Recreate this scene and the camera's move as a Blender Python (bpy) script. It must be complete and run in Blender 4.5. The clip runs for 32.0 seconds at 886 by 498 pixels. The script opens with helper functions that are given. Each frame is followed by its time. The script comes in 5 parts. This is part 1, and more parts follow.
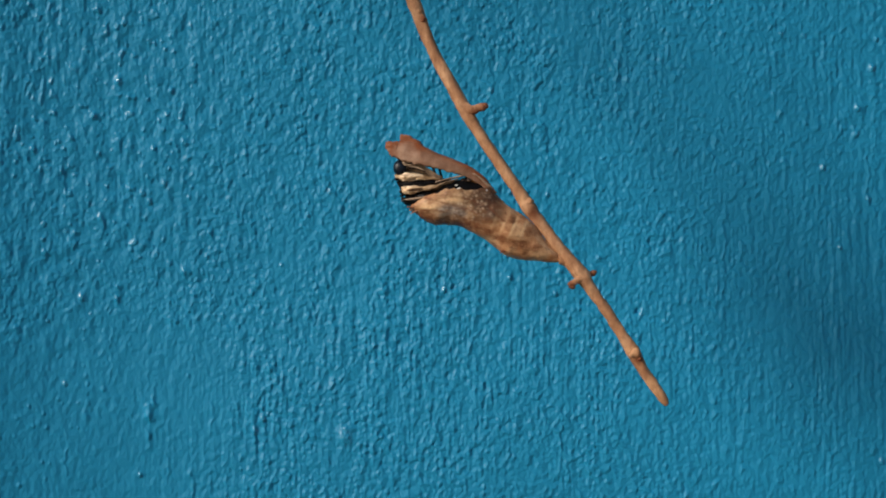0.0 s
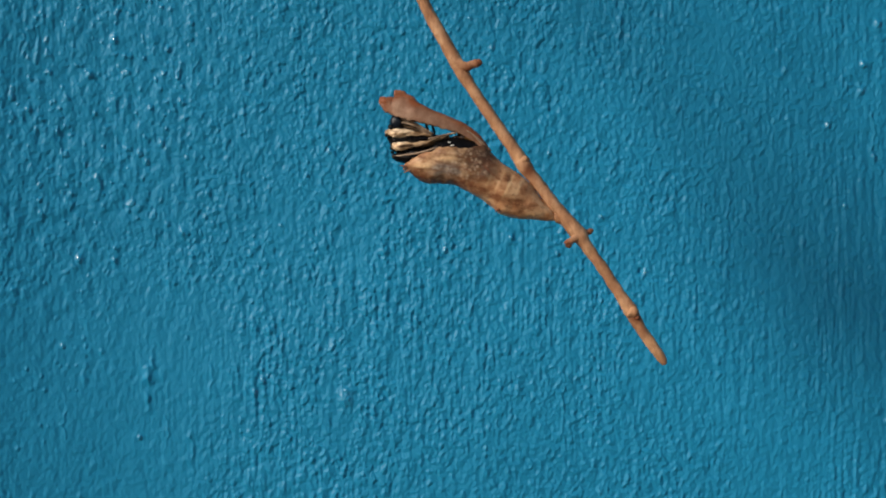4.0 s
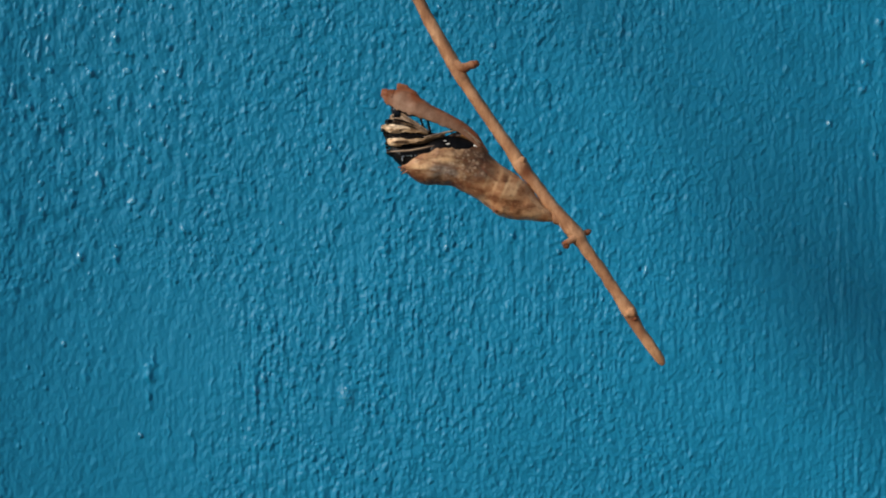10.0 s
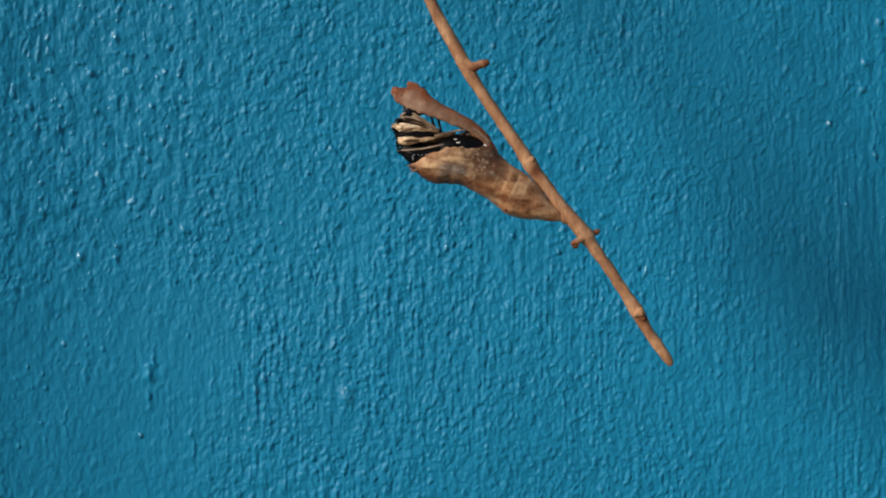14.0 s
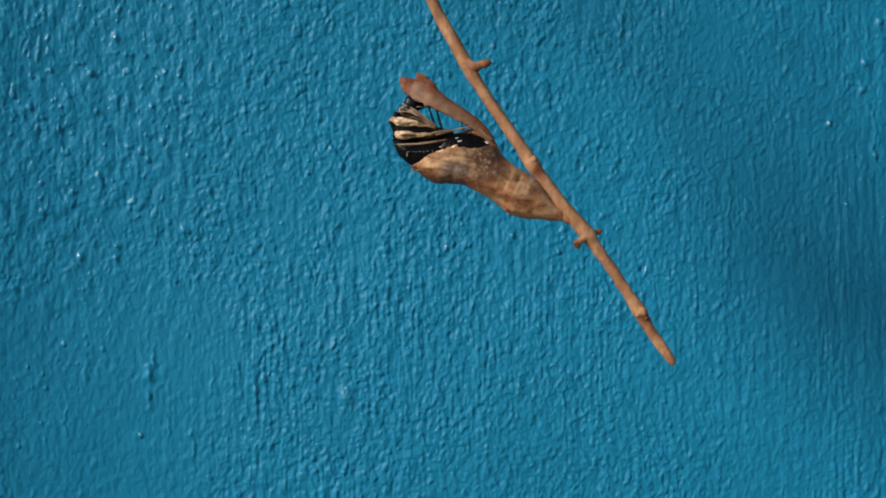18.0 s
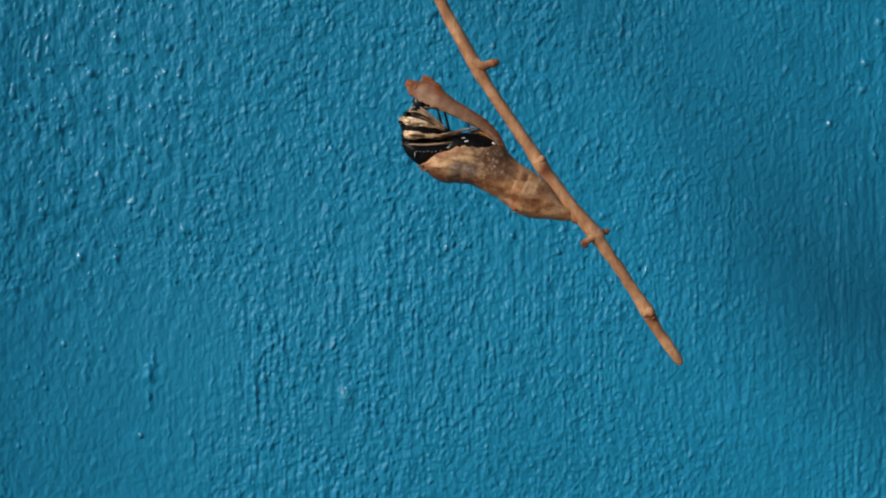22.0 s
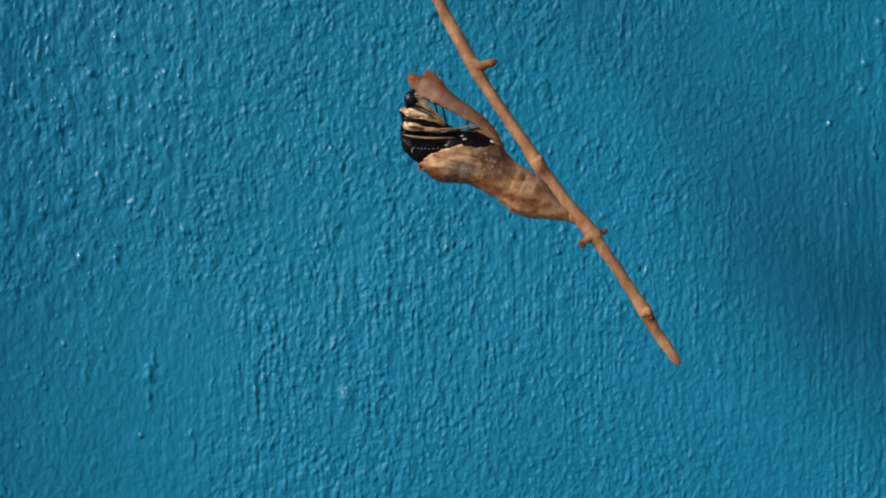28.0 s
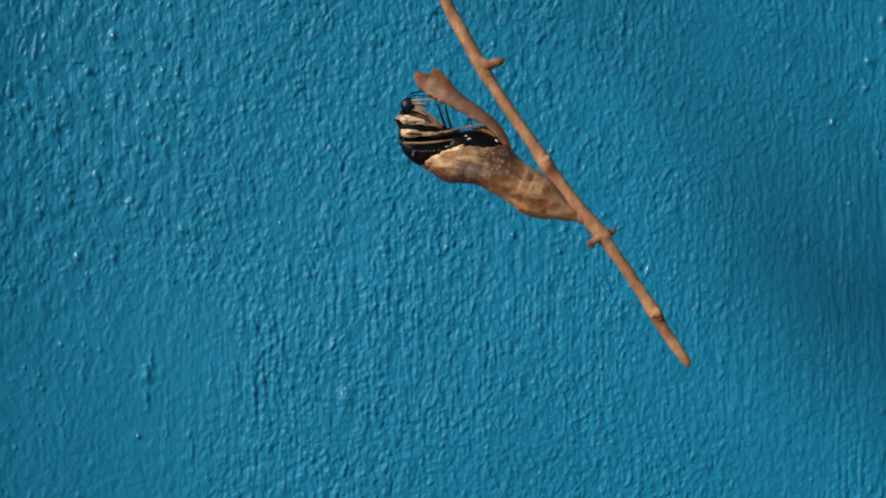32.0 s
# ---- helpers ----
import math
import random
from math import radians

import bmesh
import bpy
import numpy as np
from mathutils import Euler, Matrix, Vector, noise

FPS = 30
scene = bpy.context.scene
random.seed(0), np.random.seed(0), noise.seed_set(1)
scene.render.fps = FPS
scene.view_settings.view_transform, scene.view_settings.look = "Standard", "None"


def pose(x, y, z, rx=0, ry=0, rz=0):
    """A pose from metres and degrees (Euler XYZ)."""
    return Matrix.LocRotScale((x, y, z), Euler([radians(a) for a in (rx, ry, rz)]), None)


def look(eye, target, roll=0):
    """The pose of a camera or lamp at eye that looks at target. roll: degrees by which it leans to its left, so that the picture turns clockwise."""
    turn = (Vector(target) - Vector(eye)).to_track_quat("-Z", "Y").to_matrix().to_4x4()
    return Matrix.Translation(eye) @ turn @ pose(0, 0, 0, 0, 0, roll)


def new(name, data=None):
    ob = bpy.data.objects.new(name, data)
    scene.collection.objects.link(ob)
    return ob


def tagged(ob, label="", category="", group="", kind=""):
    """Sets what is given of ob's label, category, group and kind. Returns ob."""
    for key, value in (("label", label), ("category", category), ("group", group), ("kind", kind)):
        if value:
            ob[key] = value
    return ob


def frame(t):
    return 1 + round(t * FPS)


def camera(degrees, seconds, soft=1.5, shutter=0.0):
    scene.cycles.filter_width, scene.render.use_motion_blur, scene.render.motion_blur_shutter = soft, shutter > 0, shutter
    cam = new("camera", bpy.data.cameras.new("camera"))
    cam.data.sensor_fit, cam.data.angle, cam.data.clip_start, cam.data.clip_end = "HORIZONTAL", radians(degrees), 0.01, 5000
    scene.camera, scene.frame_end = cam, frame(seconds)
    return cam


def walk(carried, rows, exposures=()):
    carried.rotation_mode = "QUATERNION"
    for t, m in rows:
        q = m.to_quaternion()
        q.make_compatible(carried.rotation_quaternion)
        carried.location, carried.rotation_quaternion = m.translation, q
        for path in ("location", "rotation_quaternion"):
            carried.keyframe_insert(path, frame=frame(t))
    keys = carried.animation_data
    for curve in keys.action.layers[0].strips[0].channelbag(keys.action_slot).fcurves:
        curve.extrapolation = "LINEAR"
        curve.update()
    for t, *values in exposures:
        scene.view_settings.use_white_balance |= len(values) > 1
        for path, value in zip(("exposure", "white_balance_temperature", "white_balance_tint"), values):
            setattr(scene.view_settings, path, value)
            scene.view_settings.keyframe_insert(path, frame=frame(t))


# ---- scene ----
cam = camera(30, 32.0, soft=1.95)
HEIGHT = 0.75
PX = 7.46e-5


def shot(y, pitch, yaw, roll):
    return pose(0, y, HEIGHT, 90 + pitch, 0, yaw) @ pose(0, 0, 0, 0, 0, roll)


walk(cam, [
    (0, shot(-0.22132, 1.436, -0.069, 0.16)), (0.5, shot(-0.22111, 1.616, -0.061, 0.16)),
    (1, shot(-0.21952, 1.243, -0.066, 0.107)), (1.5, shot(-0.21815, 0.745, -0.026, 0.016)),
    (2, shot(-0.21817, 0.285, 0.026, -0.088)), (2.5, shot(-0.21897, 0.227, -0.011, -0.141)),
    (3, shot(-0.21786, 0.097, 0.061, -0.021)), (3.5, shot(-0.21809, 0.069, -0.037, -0.042)),
    (5.5, shot(-0.21844, 0.011, -0.023, -0.015)), (6, shot(-0.21827, 0, 0, 0)),
    (31.8, shot(-0.21827, 0, 0, 0)), (32, shot(-0.21603, -0.014, 0.002, -0.014)),
], exposures=((0, 0.12, 6650, 11), (1, 0.15, 6700, 11.5), (3.5, 0.14, 6680, 11), (5.5, 0.03, 6500, 10), (32, 0.03, 6500, 10)))

# ---- light ----
SUN = Vector((-0.72, -0.52, 0.46)).normalized()
world = bpy.data.worlds.new("sky")
scene.world = world
world.use_nodes = True
sky = world.node_tree.nodes.new("ShaderNodeTexSky")
sky.sky_type = "NISHITA"
sky.sun_disc = False
sky.sun_elevation = math.asin(SUN.z)
sky.sun_rotation = math.atan2(SUN.x, SUN.y)
world.node_tree.nodes["Background"].inputs["Strength"].default_value = 0.1
world.node_tree.links.new(sky.outputs[0], world.node_tree.nodes["Background"].inputs["Color"])
sun = new("sun", bpy.data.lights.new("sun", "SUN"))
sun.data.energy, sun.data.angle, sun.data.color = 3.5, radians(10), (1.0, 0.93, 0.84)
sun.matrix_world = look((-2, -1.5, 2.5), Vector((-2, -1.5, 2.5)) - SUN)


# ---- materials ----
def material(name, colour, rough=0.6, spec=0.5):
    m = bpy.data.materials.new(name)
    m.use_nodes = True
    b = m.node_tree.nodes["Principled BSDF"]
    b.inputs["Base Color"].default_value = (*colour, 1)
    b.inputs["Roughness"].default_value = rough
    b.inputs["Specular IOR Level"].default_value = spec
    return m, m.node_tree, b


def coords(tree):
    return tree.nodes.new("ShaderNodeTexCoord").outputs["Object"]


def mapped(tree, scale):
    n = tree.nodes.new("ShaderNodeMapping")
    n.inputs["Scale"].default_value = scale
    tree.links.new(coords(tree), n.inputs["Vector"])
    return n.outputs[0]


def speckle(tree, scale, detail=3.0, stretch=(1, 1, 1), rough=0.55):
    n = tree.nodes.new("ShaderNodeTexNoise")
    n.inputs["Scale"].default_value = scale
    n.inputs["Detail"].default_value = detail
    n.inputs["Roughness"].default_value = rough
    tree.links.new(mapped(tree, stretch), n.inputs["Vector"])
    return n.outputs["Fac"]


def ramp(tree, fac, stops):
    n = tree.nodes.new("ShaderNodeValToRGB")
    while len(n.color_ramp.elements) < len(stops):
        n.color_ramp.elements.new(0.5)
    for e, (at, c) in zip(n.color_ramp.elements, stops):
        e.position = at
        e.color = (*c, 1) if len(c) == 3 else (c[0], c[0], c[0], 1)
    tree.links.new(fac, n.inputs["Fac"])
    return n.outputs["Color"]


def mix(tree, fac, a, b):
    n = tree.nodes.new("ShaderNodeMix")
    n.data_type = "RGBA"
    for value, i in ((fac, 0), (a, 6), (b, 7)):
        if isinstance(value, (int, float)):
            n.inputs[i].default_value = value
        elif isinstance(value, tuple):
            n.inputs[i].default_value = (*value, 1)
        else:
            tree.links.new(value, n.inputs[i])
    return n.outputs[2]


def attribute(tree, name):
    n = tree.nodes.new("ShaderNodeAttribute")
    n.attribute_name = name
    return n.outputs["Fac"]


def product(tree, a, b):
    n = tree.nodes.new("ShaderNodeMath")
    n.operation = "MULTIPLY"
    for i, v in enumerate((a, b)):
        if isinstance(v, (int, float)):
            n.inputs[i].default_value = v
        else:
            tree.links.new(v, n.inputs[i])
    return n.outputs[0]


def relief(tree, b, height, strength, distance):
    n = tree.nodes.new("ShaderNodeBump")
    n.inputs["Strength"].default_value = strength
    n.inputs["Distance"].default_value = distance
    tree.links.new(height, n.inputs["Height"])
    tree.links.new(n.outputs[0], b.inputs["Normal"])


def sheer(m, tree, b, colour, amount):
    """Lets part of the light through a thin skin."""
    t = tree.nodes.new("ShaderNodeBsdfTranslucent")
    if isinstance(colour, tuple):
        t.inputs["Color"].default_value = (*colour, 1)
    else:
        tree.links.new(colour, t.inputs["Color"])
    x = tree.nodes.new("ShaderNodeMixShader")
    x.inputs[0].default_value = amount
    tree.links.new(b.outputs[0], x.inputs[1])
    tree.links.new(t.outputs[0], x.inputs[2])
    tree.links.new(x.outputs[0], tree.nodes["Material Output"].inputs["Surface"])


def wall_paint():
    m, t, b = material("blue wall paint", (0.004, 0.18, 0.32), 0.45, 0.22)
    tone = speckle(t, 120, 4)
    fine = speckle(t, 3200, 3, (1, 1, 0.6))
    c = ramp(t, tone, [(0.3, (0.0040, 0.168, 0.306)), (0.7, (0.006, 0.190, 0.342))])
    t.links.new(mix(t, product(t, fine, 0.35), c, (0.007, 0.208, 0.362)), b.inputs["Base Color"])
    gloss = ramp(t, speckle(t, 900, 2), [(0.3, (0.40,)), (0.75, (0.58,))])
    t.links.new(mix(t, attribute(t, "bead"), gloss, (0.17, 0.17, 0.17)), b.inputs["Roughness"])
    t.links.new(mix(t, attribute(t, "bead"), (0.18, 0.18, 0.18), (0.55, 0.55, 0.55)), b.inputs["Specular IOR Level"])
    relief(t, b, fine, 0.25, 0.00012)
    return m


def bark():
    m, t, b = material("dry tan bark", (0.36, 0.17, 0.08), 0.66, 0.25)
    long = speckle(t, 520, 5, (1, 1, 0.5), 0.65)
    grain = speckle(t, 2600, 4, (1, 1, 0.6))
    c = ramp(t, long, [(0.32, (0.25, 0.115, 0.056)), (0.48, (0.37, 0.182, 0.090)), (0.66, (0.50, 0.28, 0.152))])
    c = mix(t, ramp(t, grain, [(0.48, (0,)), (0.72, (0.5,))]), c, (0.19, 0.082, 0.038))
    c = mix(t, product(t, attribute(t, "scar"), 0.85), c, (0.13, 0.032, 0.010))
    c = mix(t, product(t, attribute(t, "pale"), ramp(t, grain, [(0.36, (0.15,)), (0.58, (0.75,))])), c, (0.60, 0.34, 0.17))
    t.links.new(c, b.inputs["Base Color"])
    relief(t, b, grain, 0.7, 0.00016)
    return m


def husk():
    m, t, b = material("papery pupal skin", (0.4, 0.22, 0.11), 0.42, 0.22)
    blotch = speckle(t, 560, 6, (0.7, 1, 1.2), 0.65)
    fine = speckle(t, 1500, 4)
    c = ramp(t, blotch, [(0.34, (0.22, 0.085, 0.034)), (0.48, (0.44, 0.212, 0.099)), (0.63, (0.62, 0.37, 0.195))])
    # the insect showing grey, cream and dark through the skin
    cells = t.nodes.new("ShaderNodeTexVoronoi")
    cells.inputs["Scale"].default_value = 1800
    t.links.new(mapped(t, (1, 1, 1)), cells.inputs["Vector"])
    dots = ramp(t, cells.outputs["Distance"], [(0.12, (0.9,)), (0.46, (0,))])
    grey = ramp(t, speckle(t, 700, 5), [(0.38, (0.072, 0.034, 0.017)), (0.5, (0.175, 0.090, 0.044)), (0.62, (0.40, 0.24, 0.125))])
    c = mix(t, attribute(t, "grey"), c, grey)
    c = mix(t, product(t, attribute(t, "dark"), ramp(t, fine, [(0.3, (1,)), (0.68, (0.75,))])), c, (0.055, 0.025, 0.014))
    lie = t.nodes.new("ShaderNodeMapping")
    lie.inputs["Rotation"].default_value = (0, radians(26), 0)
    lie.inputs["Scale"].default_value = (0.45, 1, 1)
    t.links.new(coords(t), lie.inputs["Vector"])
    flecks = t.nodes.new("ShaderNodeTexNoise")
    flecks.inputs["Scale"].default_value = 2100
    flecks.inputs["Detail"].default_value = 3
    t.links.new(lie.outputs[0], flecks.inputs["Vector"])
    c = mix(t, product(t, attribute(t, "grey"), ramp(t, flecks.outputs["Fac"], [(0.54, (0,)), (0.66, (0.2,))])), c, (0.66, 0.47, 0.31))
    c = mix(t, ramp(t, flecks.outputs["Fac"], [(0.34, (0.5,)), (0.42, (0,))]), c, (0.13, 0.052, 0.027))
    c = mix(t, product(t, product(t, attribute(t, "dotted"), dots), ramp(t, fine, [(0.38, (0.45,)), (0.56, (0.8,))])), c, (0.52, 0.40, 0.29))
    c = mix(t, product(t, attribute(t, "slate"), ramp(t, flecks.outputs["Fac"], [(0.38, (0.25,)), (0.58, (0.85,))])), c, (0.34, 0.31, 0.275))
    c = mix(t, product(t, attribute(t, "cream"), ramp(t, speckle(t, 640, 4), [(0.38, (0.1,)), (0.55, (1,))])), c, (0.74, 0.48, 0.26))
    c = mix(t, product(t, attribute(t, "ring"), ramp(t, blotch, [(0.34, (0.35,)), (0.52, (1,))])), c, (0.78, 0.52, 0.28))
    c = mix(t, product(t, attribute(t, "patch"), ramp(t, fine, [(0.35, (0.25,)), (0.6, (1,))])), c, (0.15, 0.048, 0.020))
    c = mix(t, ramp(t, fine, [(0.55, (0,)), (0.75, (0.4,))]), c, (0.20, 0.085, 0.040))
    t.links.new(c, b.inputs["Base Color"])
    relief(t, b, fine, 0.6, 0.00018)
    sheer(m, t, b, c, 0.15)
    return m


def flap_skin():
    m, t, b = material("thin brown pupal skin", (0.34, 0.16, 0.09), 0.52, 0.16)
    blotch = speckle(t, 420, 5)
    fine = speckle(t, 1500, 4)
    c = ramp(t, blotch, [(0.35, (0.19, 0.092, 0.055)), (0.5, (0.30, 0.165, 0.105)), (0.63, (0.42, 0.26, 0.175))])
    c = mix(t, product(t, attribute(t, "rust"), ramp(t, fine, [(0.3, (0.5,)), (0.6, (0.95,))])), c, (0.25, 0.064, 0.018))
    c = mix(t, ramp(t, fine, [(0.52, (0,)), (0.76, (0.4,))]), c, (0.17, 0.07, 0.034))
    t.links.new(c, b.inputs["Base Color"])
    relief(t, b, fine, 0.4, 0.00010)
    sheer(m, t, b, c, 0.25)
    return m


def scales(name, low, high, rough=0.45, spec=0.5, size=900, stretch=(1, 1, 1), stops=(0.35, 0.65)):
    m, t, b = material(name, high, rough, spec)
    t.links.new(ramp(t, speckle(t, size, 4, stretch), [(stops[0], low), (stops[1], high)]), b.inputs["Base Color"])
    relief(t, b, speckle(t, size * 2.2, 3, stretch), 0.6, 0.00015)
    return m


PAINT, BARK, HUSK, FLAP = wall_paint(), bark(), husk(), flap_skin()
BLACK = scales("black wing scales", (0.002, 0.002, 0.002), (0.006, 0.0055, 0.006), 0.33, 0.11)


def striped():
    """Cream scales that turn brown towards the wing's root."""
    m, t, b = material("cream wing scales", (0.88, 0.63, 0.35), 0.55, 0.25)
    grain = speckle(t, 620, 4, (0.5, 1, 2.2))
    c = ramp(t, grain, [(0.37, (0.07, 0.035, 0.015)), (0.48, (0.66, 0.44, 0.25)), (0.60, (0.88, 0.67, 0.45))])
    c = mix(t, product(t, attribute(t, "brown"), ramp(t, grain, [(0.35, (1,)), (0.7, (0.6,))])), c, (0.15, 0.080, 0.034))
    t.links.new(c, b.inputs["Base Color"])
    relief(t, b, speckle(t, 1300, 3, (0.5, 1, 2.2)), 0.6, 0.00015)
    return m


CREAM = striped()
FRILL = scales("cream wing margin", (0.40, 0.20, 0.075), (0.84, 0.58, 0.31), 0.5, 0.25, 700, (1, 1, 1), (0.30, 0.56))
TAN = scales("tan wing edge", (0.10, 0.060, 0.036), (0.40, 0.28, 0.185), 0.5, 0.4)
OLIVE = scales("brown wing fold", (0.014, 0.009, 0.006), (0.20, 0.125, 0.068), 0.5, 0.3, 700, (0.6, 1, 2.0), (0.40, 0.62))
WHITE = scales("white wing spots", (0.55, 0.52, 0.47), (0.82, 0.78, 0.70), 0.5, 0.4)
ORANGE = scales("orange wing patch", (0.03, 0.013, 0.006), (0.58, 0.27, 0.09), 0.5, 0.3, 620, (1, 1, 1), (0.46, 0.60))
PEARL = scales("pale bluish scales", (0.16, 0.19, 0.22), (0.42, 0.46, 0.48), 0.5, 0.4)
EYE = scales("dark glossy eye", (0.003, 0.005, 0.010), (0.007, 0.012, 0.020), 0.30, 0.22)


# ---- shapes ----
PIVOT = (1032, 426)


def place(x, y, depth=0.0, origin=PIVOT):
    """Metres from the plan's own small units; depth is towards the open yard."""
    return Vector(((x - origin[0]) * PX, -depth * PX, (origin[1] - y) * PX))


def curve(rows, n):
    """n rows along a smooth line through the given rows."""
    a = np.array(rows, float)
    a = np.vstack([2 * a[0] - a[1], a, 2 * a[-1] - a[-2]])
    out = []
    for u in np.linspace(0, len(rows) - 1, n):
        i = min(int(u), len(rows) - 2)
        f = u - i
        p0, p1, p2, p3 = a[i:i + 4]
        out.append(0.5 * (2 * p1 + (p2 - p0) * f + (2 * p0 - 5 * p1 + 4 * p2 - p3) * f * f + (3 * p1 - p0 - 3 * p2 + p3) * f ** 3))
    return out


def rough_up(v, size, amount):
    return v + Vector(noise.noise_vector(v * size)) * amount


def loft(rows, n=28, m=22, origin=PIVOT, uneven=0.5, pleat=0.0, folds=5, torn=0.0):
    """A closed rounded body. Each row: top x, y, bottom x, y, depth of its middle, half its depth."""
    bm = bmesh.new()
    rings = []
    for i, (tx, ty, bx, by, d, r) in enumerate(curve(rows, n)):
        ring = []
        for k in range(m):
            a = 2 * math.pi * k / m
            crease = 1 - pleat * abs(math.sin(folds * a / 2 + 1.7 * noise.noise((i * 0.12, rows[0][1], 0.5))))
            c, s = math.cos(a) * crease, math.sin(a) * crease
            x = (tx + bx) / 2 + (tx - bx) / 2 * c
            x += torn * noise.noise((k * 0.9, rows[0][1] * 0.31, 2.2)) * max(0, 1 - i / (n * 0.25))
            v = place(x, (ty + by) / 2 + (ty - by) / 2 * c, d + r * s, origin)
            ring.append(bm.verts.new(rough_up(rough_up(v, 900, uneven * PX), 2300, 0.5 * uneven * PX)))
        rings.append(ring)
    for a, b in zip(rings, rings[1:]):
        for k in range(m):
            bm.faces.new((a[k], a[(k + 1) % m], b[(k + 1) % m], b[k]))
    bm.faces.new(rings[0][::-1])
    bm.faces.new(rings[-1])
    bmesh.ops.recalc_face_normals(bm, faces=bm.faces)
    return bm


def shell(rows, n=60, m=40, origin=PIVOT, thick=1.2, uneven=0.8, ragged=0.0, lumps=0.0):
    """A thin open skin. Rows as for loft, with the angles at which the skin begins and ends (0 is its top, 90 its front)."""
    bm = bmesh.new()
    outer, inner = [], []
    for i, (tx, ty, bx, by, d, r, a0, a1) in enumerate(curve(rows, n)):
        o, q = [], []
        wob = ragged * noise.noise((i * 27 / n, 3.1, origin[0]))
        for k in range(m + 1):
            a = radians(a0 + wob + (a1 - a0 - 2 * wob) * k / m)
            c, s = math.cos(a), math.sin(a)
            half = math.hypot(tx - bx, ty - by) / 2
            for lst, f, g in ((o, 1, 1), (q, max(0.1, 1 - thick / max(half, thick * 1.2)), max(0.1, 1 - thick / max(r, thick * 1.2)))):
                v = place((tx + bx) / 2 + (tx - bx) / 2 * c * f, (ty + by) / 2 + (ty - by) / 2 * c * f, d + r * s * g, origin)
                lst.append(bm.verts.new(rough_up(rough_up(v, 700, uneven * PX), 1900 if not lumps else 330, max(lumps, 0.4) * PX)))
        outer.append(o)
        inner.append(q)
    for i in range(n - 1):
        for k in range(m):
            bm.faces.new((outer[i][k], outer[i][k + 1], outer[i + 1][k + 1], outer[i + 1][k]))
            bm.faces.new((inner[i][k], inner[i + 1][k], inner[i + 1][k + 1], inner[i][k + 1]))
        for k in (0, m):
            bm.faces.new((outer[i][k], outer[i + 1][k], inner[i + 1][k], inner[i][k]))
    for i in (0, n - 1):
        for k in range(m):
            bm.faces.new((outer[i][k], outer[i][k + 1], inner[i][k + 1], inner[i][k]))
    bmesh.ops.recalc_face_normals(bm, faces=bm.faces)
    return bm


def tube(rows, n=16, m=10, origin=PIVOT, uneven=0.2, tip=True):
    """A rounded rod. Each row: x, y, depth, half its thickness."""
    bm = bmesh.new()
    line = curve(rows, n)
    pts = [place(x, y, d, origin) for x, y, d, r in line]
    rings = []
    for i, (p, row) in enumerate(zip(pts, line)):
        way = (pts[min(i + 1, n - 1)] - pts[max(i - 1, 0)]).normalized()
        side = way.cross(Vector((0, 1, 0)))
        side = side.normalized() if side.length > 0.05 else way.cross(Vector((1, 0, 0))).normalized()
        up = side.cross(way)
        rings.append([bm.verts.new(rough_up(p + (side * math.cos(2 * math.pi * k / m) + up * math.sin(2 * math.pi * k / m)) * max(row[3], 0.3) * PX, 800, uneven * PX)) for k in range(m)])
    for a, b in zip(rings, rings[1:]):
        for k in range(m):
            bm.faces.new((a[k], a[(k + 1) % m], b[(k + 1) % m], b[k]))
    if tip:
        for ring, at, way in ((rings[0], pts[0], pts[0] - pts[1]), (rings[-1], pts[-1], pts[-1] - pts[-2])):
            r = (ring[0].co - at).length
            v = bm.verts.new(at + way.normalized() * r * 0.6)
            for k in range(m):
                bm.faces.new((ring[k], ring[(k + 1) % m], v))
    bmesh.ops.recalc_face_normals(bm, faces=bm.faces)
    return bm


def blob(x, y, d, rx, ry, rd, origin=PIVOT, lean=0.0, uneven=0.4):
    bm = bmesh.new()
    bmesh.ops.create_icosphere(bm, subdivisions=3, radius=1)
    turn = Matrix.Rotation(radians(lean), 3, "Y")
    at = place(x, y, d, origin)
    for v in bm.verts:
        v.co = rough_up(at + turn @ Vector((v.co.x * rx * PX, v.co.y * rd * PX, v.co.z * ry * PX)), 1200, uneven * PX)
    return bm


def joined(*parts):
    bm = bmesh.new()
    for p in parts:
        me = bpy.data.meshes.new("piece")
        p.to_mesh(me)
        p.free()
        bm.from_mesh(me)
        bpy.data.meshes.remove(me)
    return bm


def part(name, bm, mat, parent=None, label="", fields=()):
    """One mesh object under a thing or under a part. fields: named values for each vertex, by its place."""
    me = bpy.data.meshes.new(name)
    bm.to_mesh(me)
    bm.free()
    me.materials.append(mat)
    me.polygons.foreach_set("use_smooth", [True] * len(me.polygons))
    for key, rule in fields:
        at = me.attributes.new(key, "FLOAT", "POINT")
        at.data.foreach_set("value", [min(1.0, max(0.0, rule(v.co))) for v in me.vertices])
    ob = new(name, me)
    ob.parent = parent
    return tagged(ob, label)


def thing(name, at, label, category):
    ob = new(name)
    ob.empty_display_size = 0.005
    ob.location = at
    return tagged(ob, label, category)


def units(co, origin=PIVOT):
    """The plan's units of a place in metres."""
    return co.x / PX + origin[0], origin[1] - co.z / PX


# ---- wall and ground ----
WALL_Y = 0.07


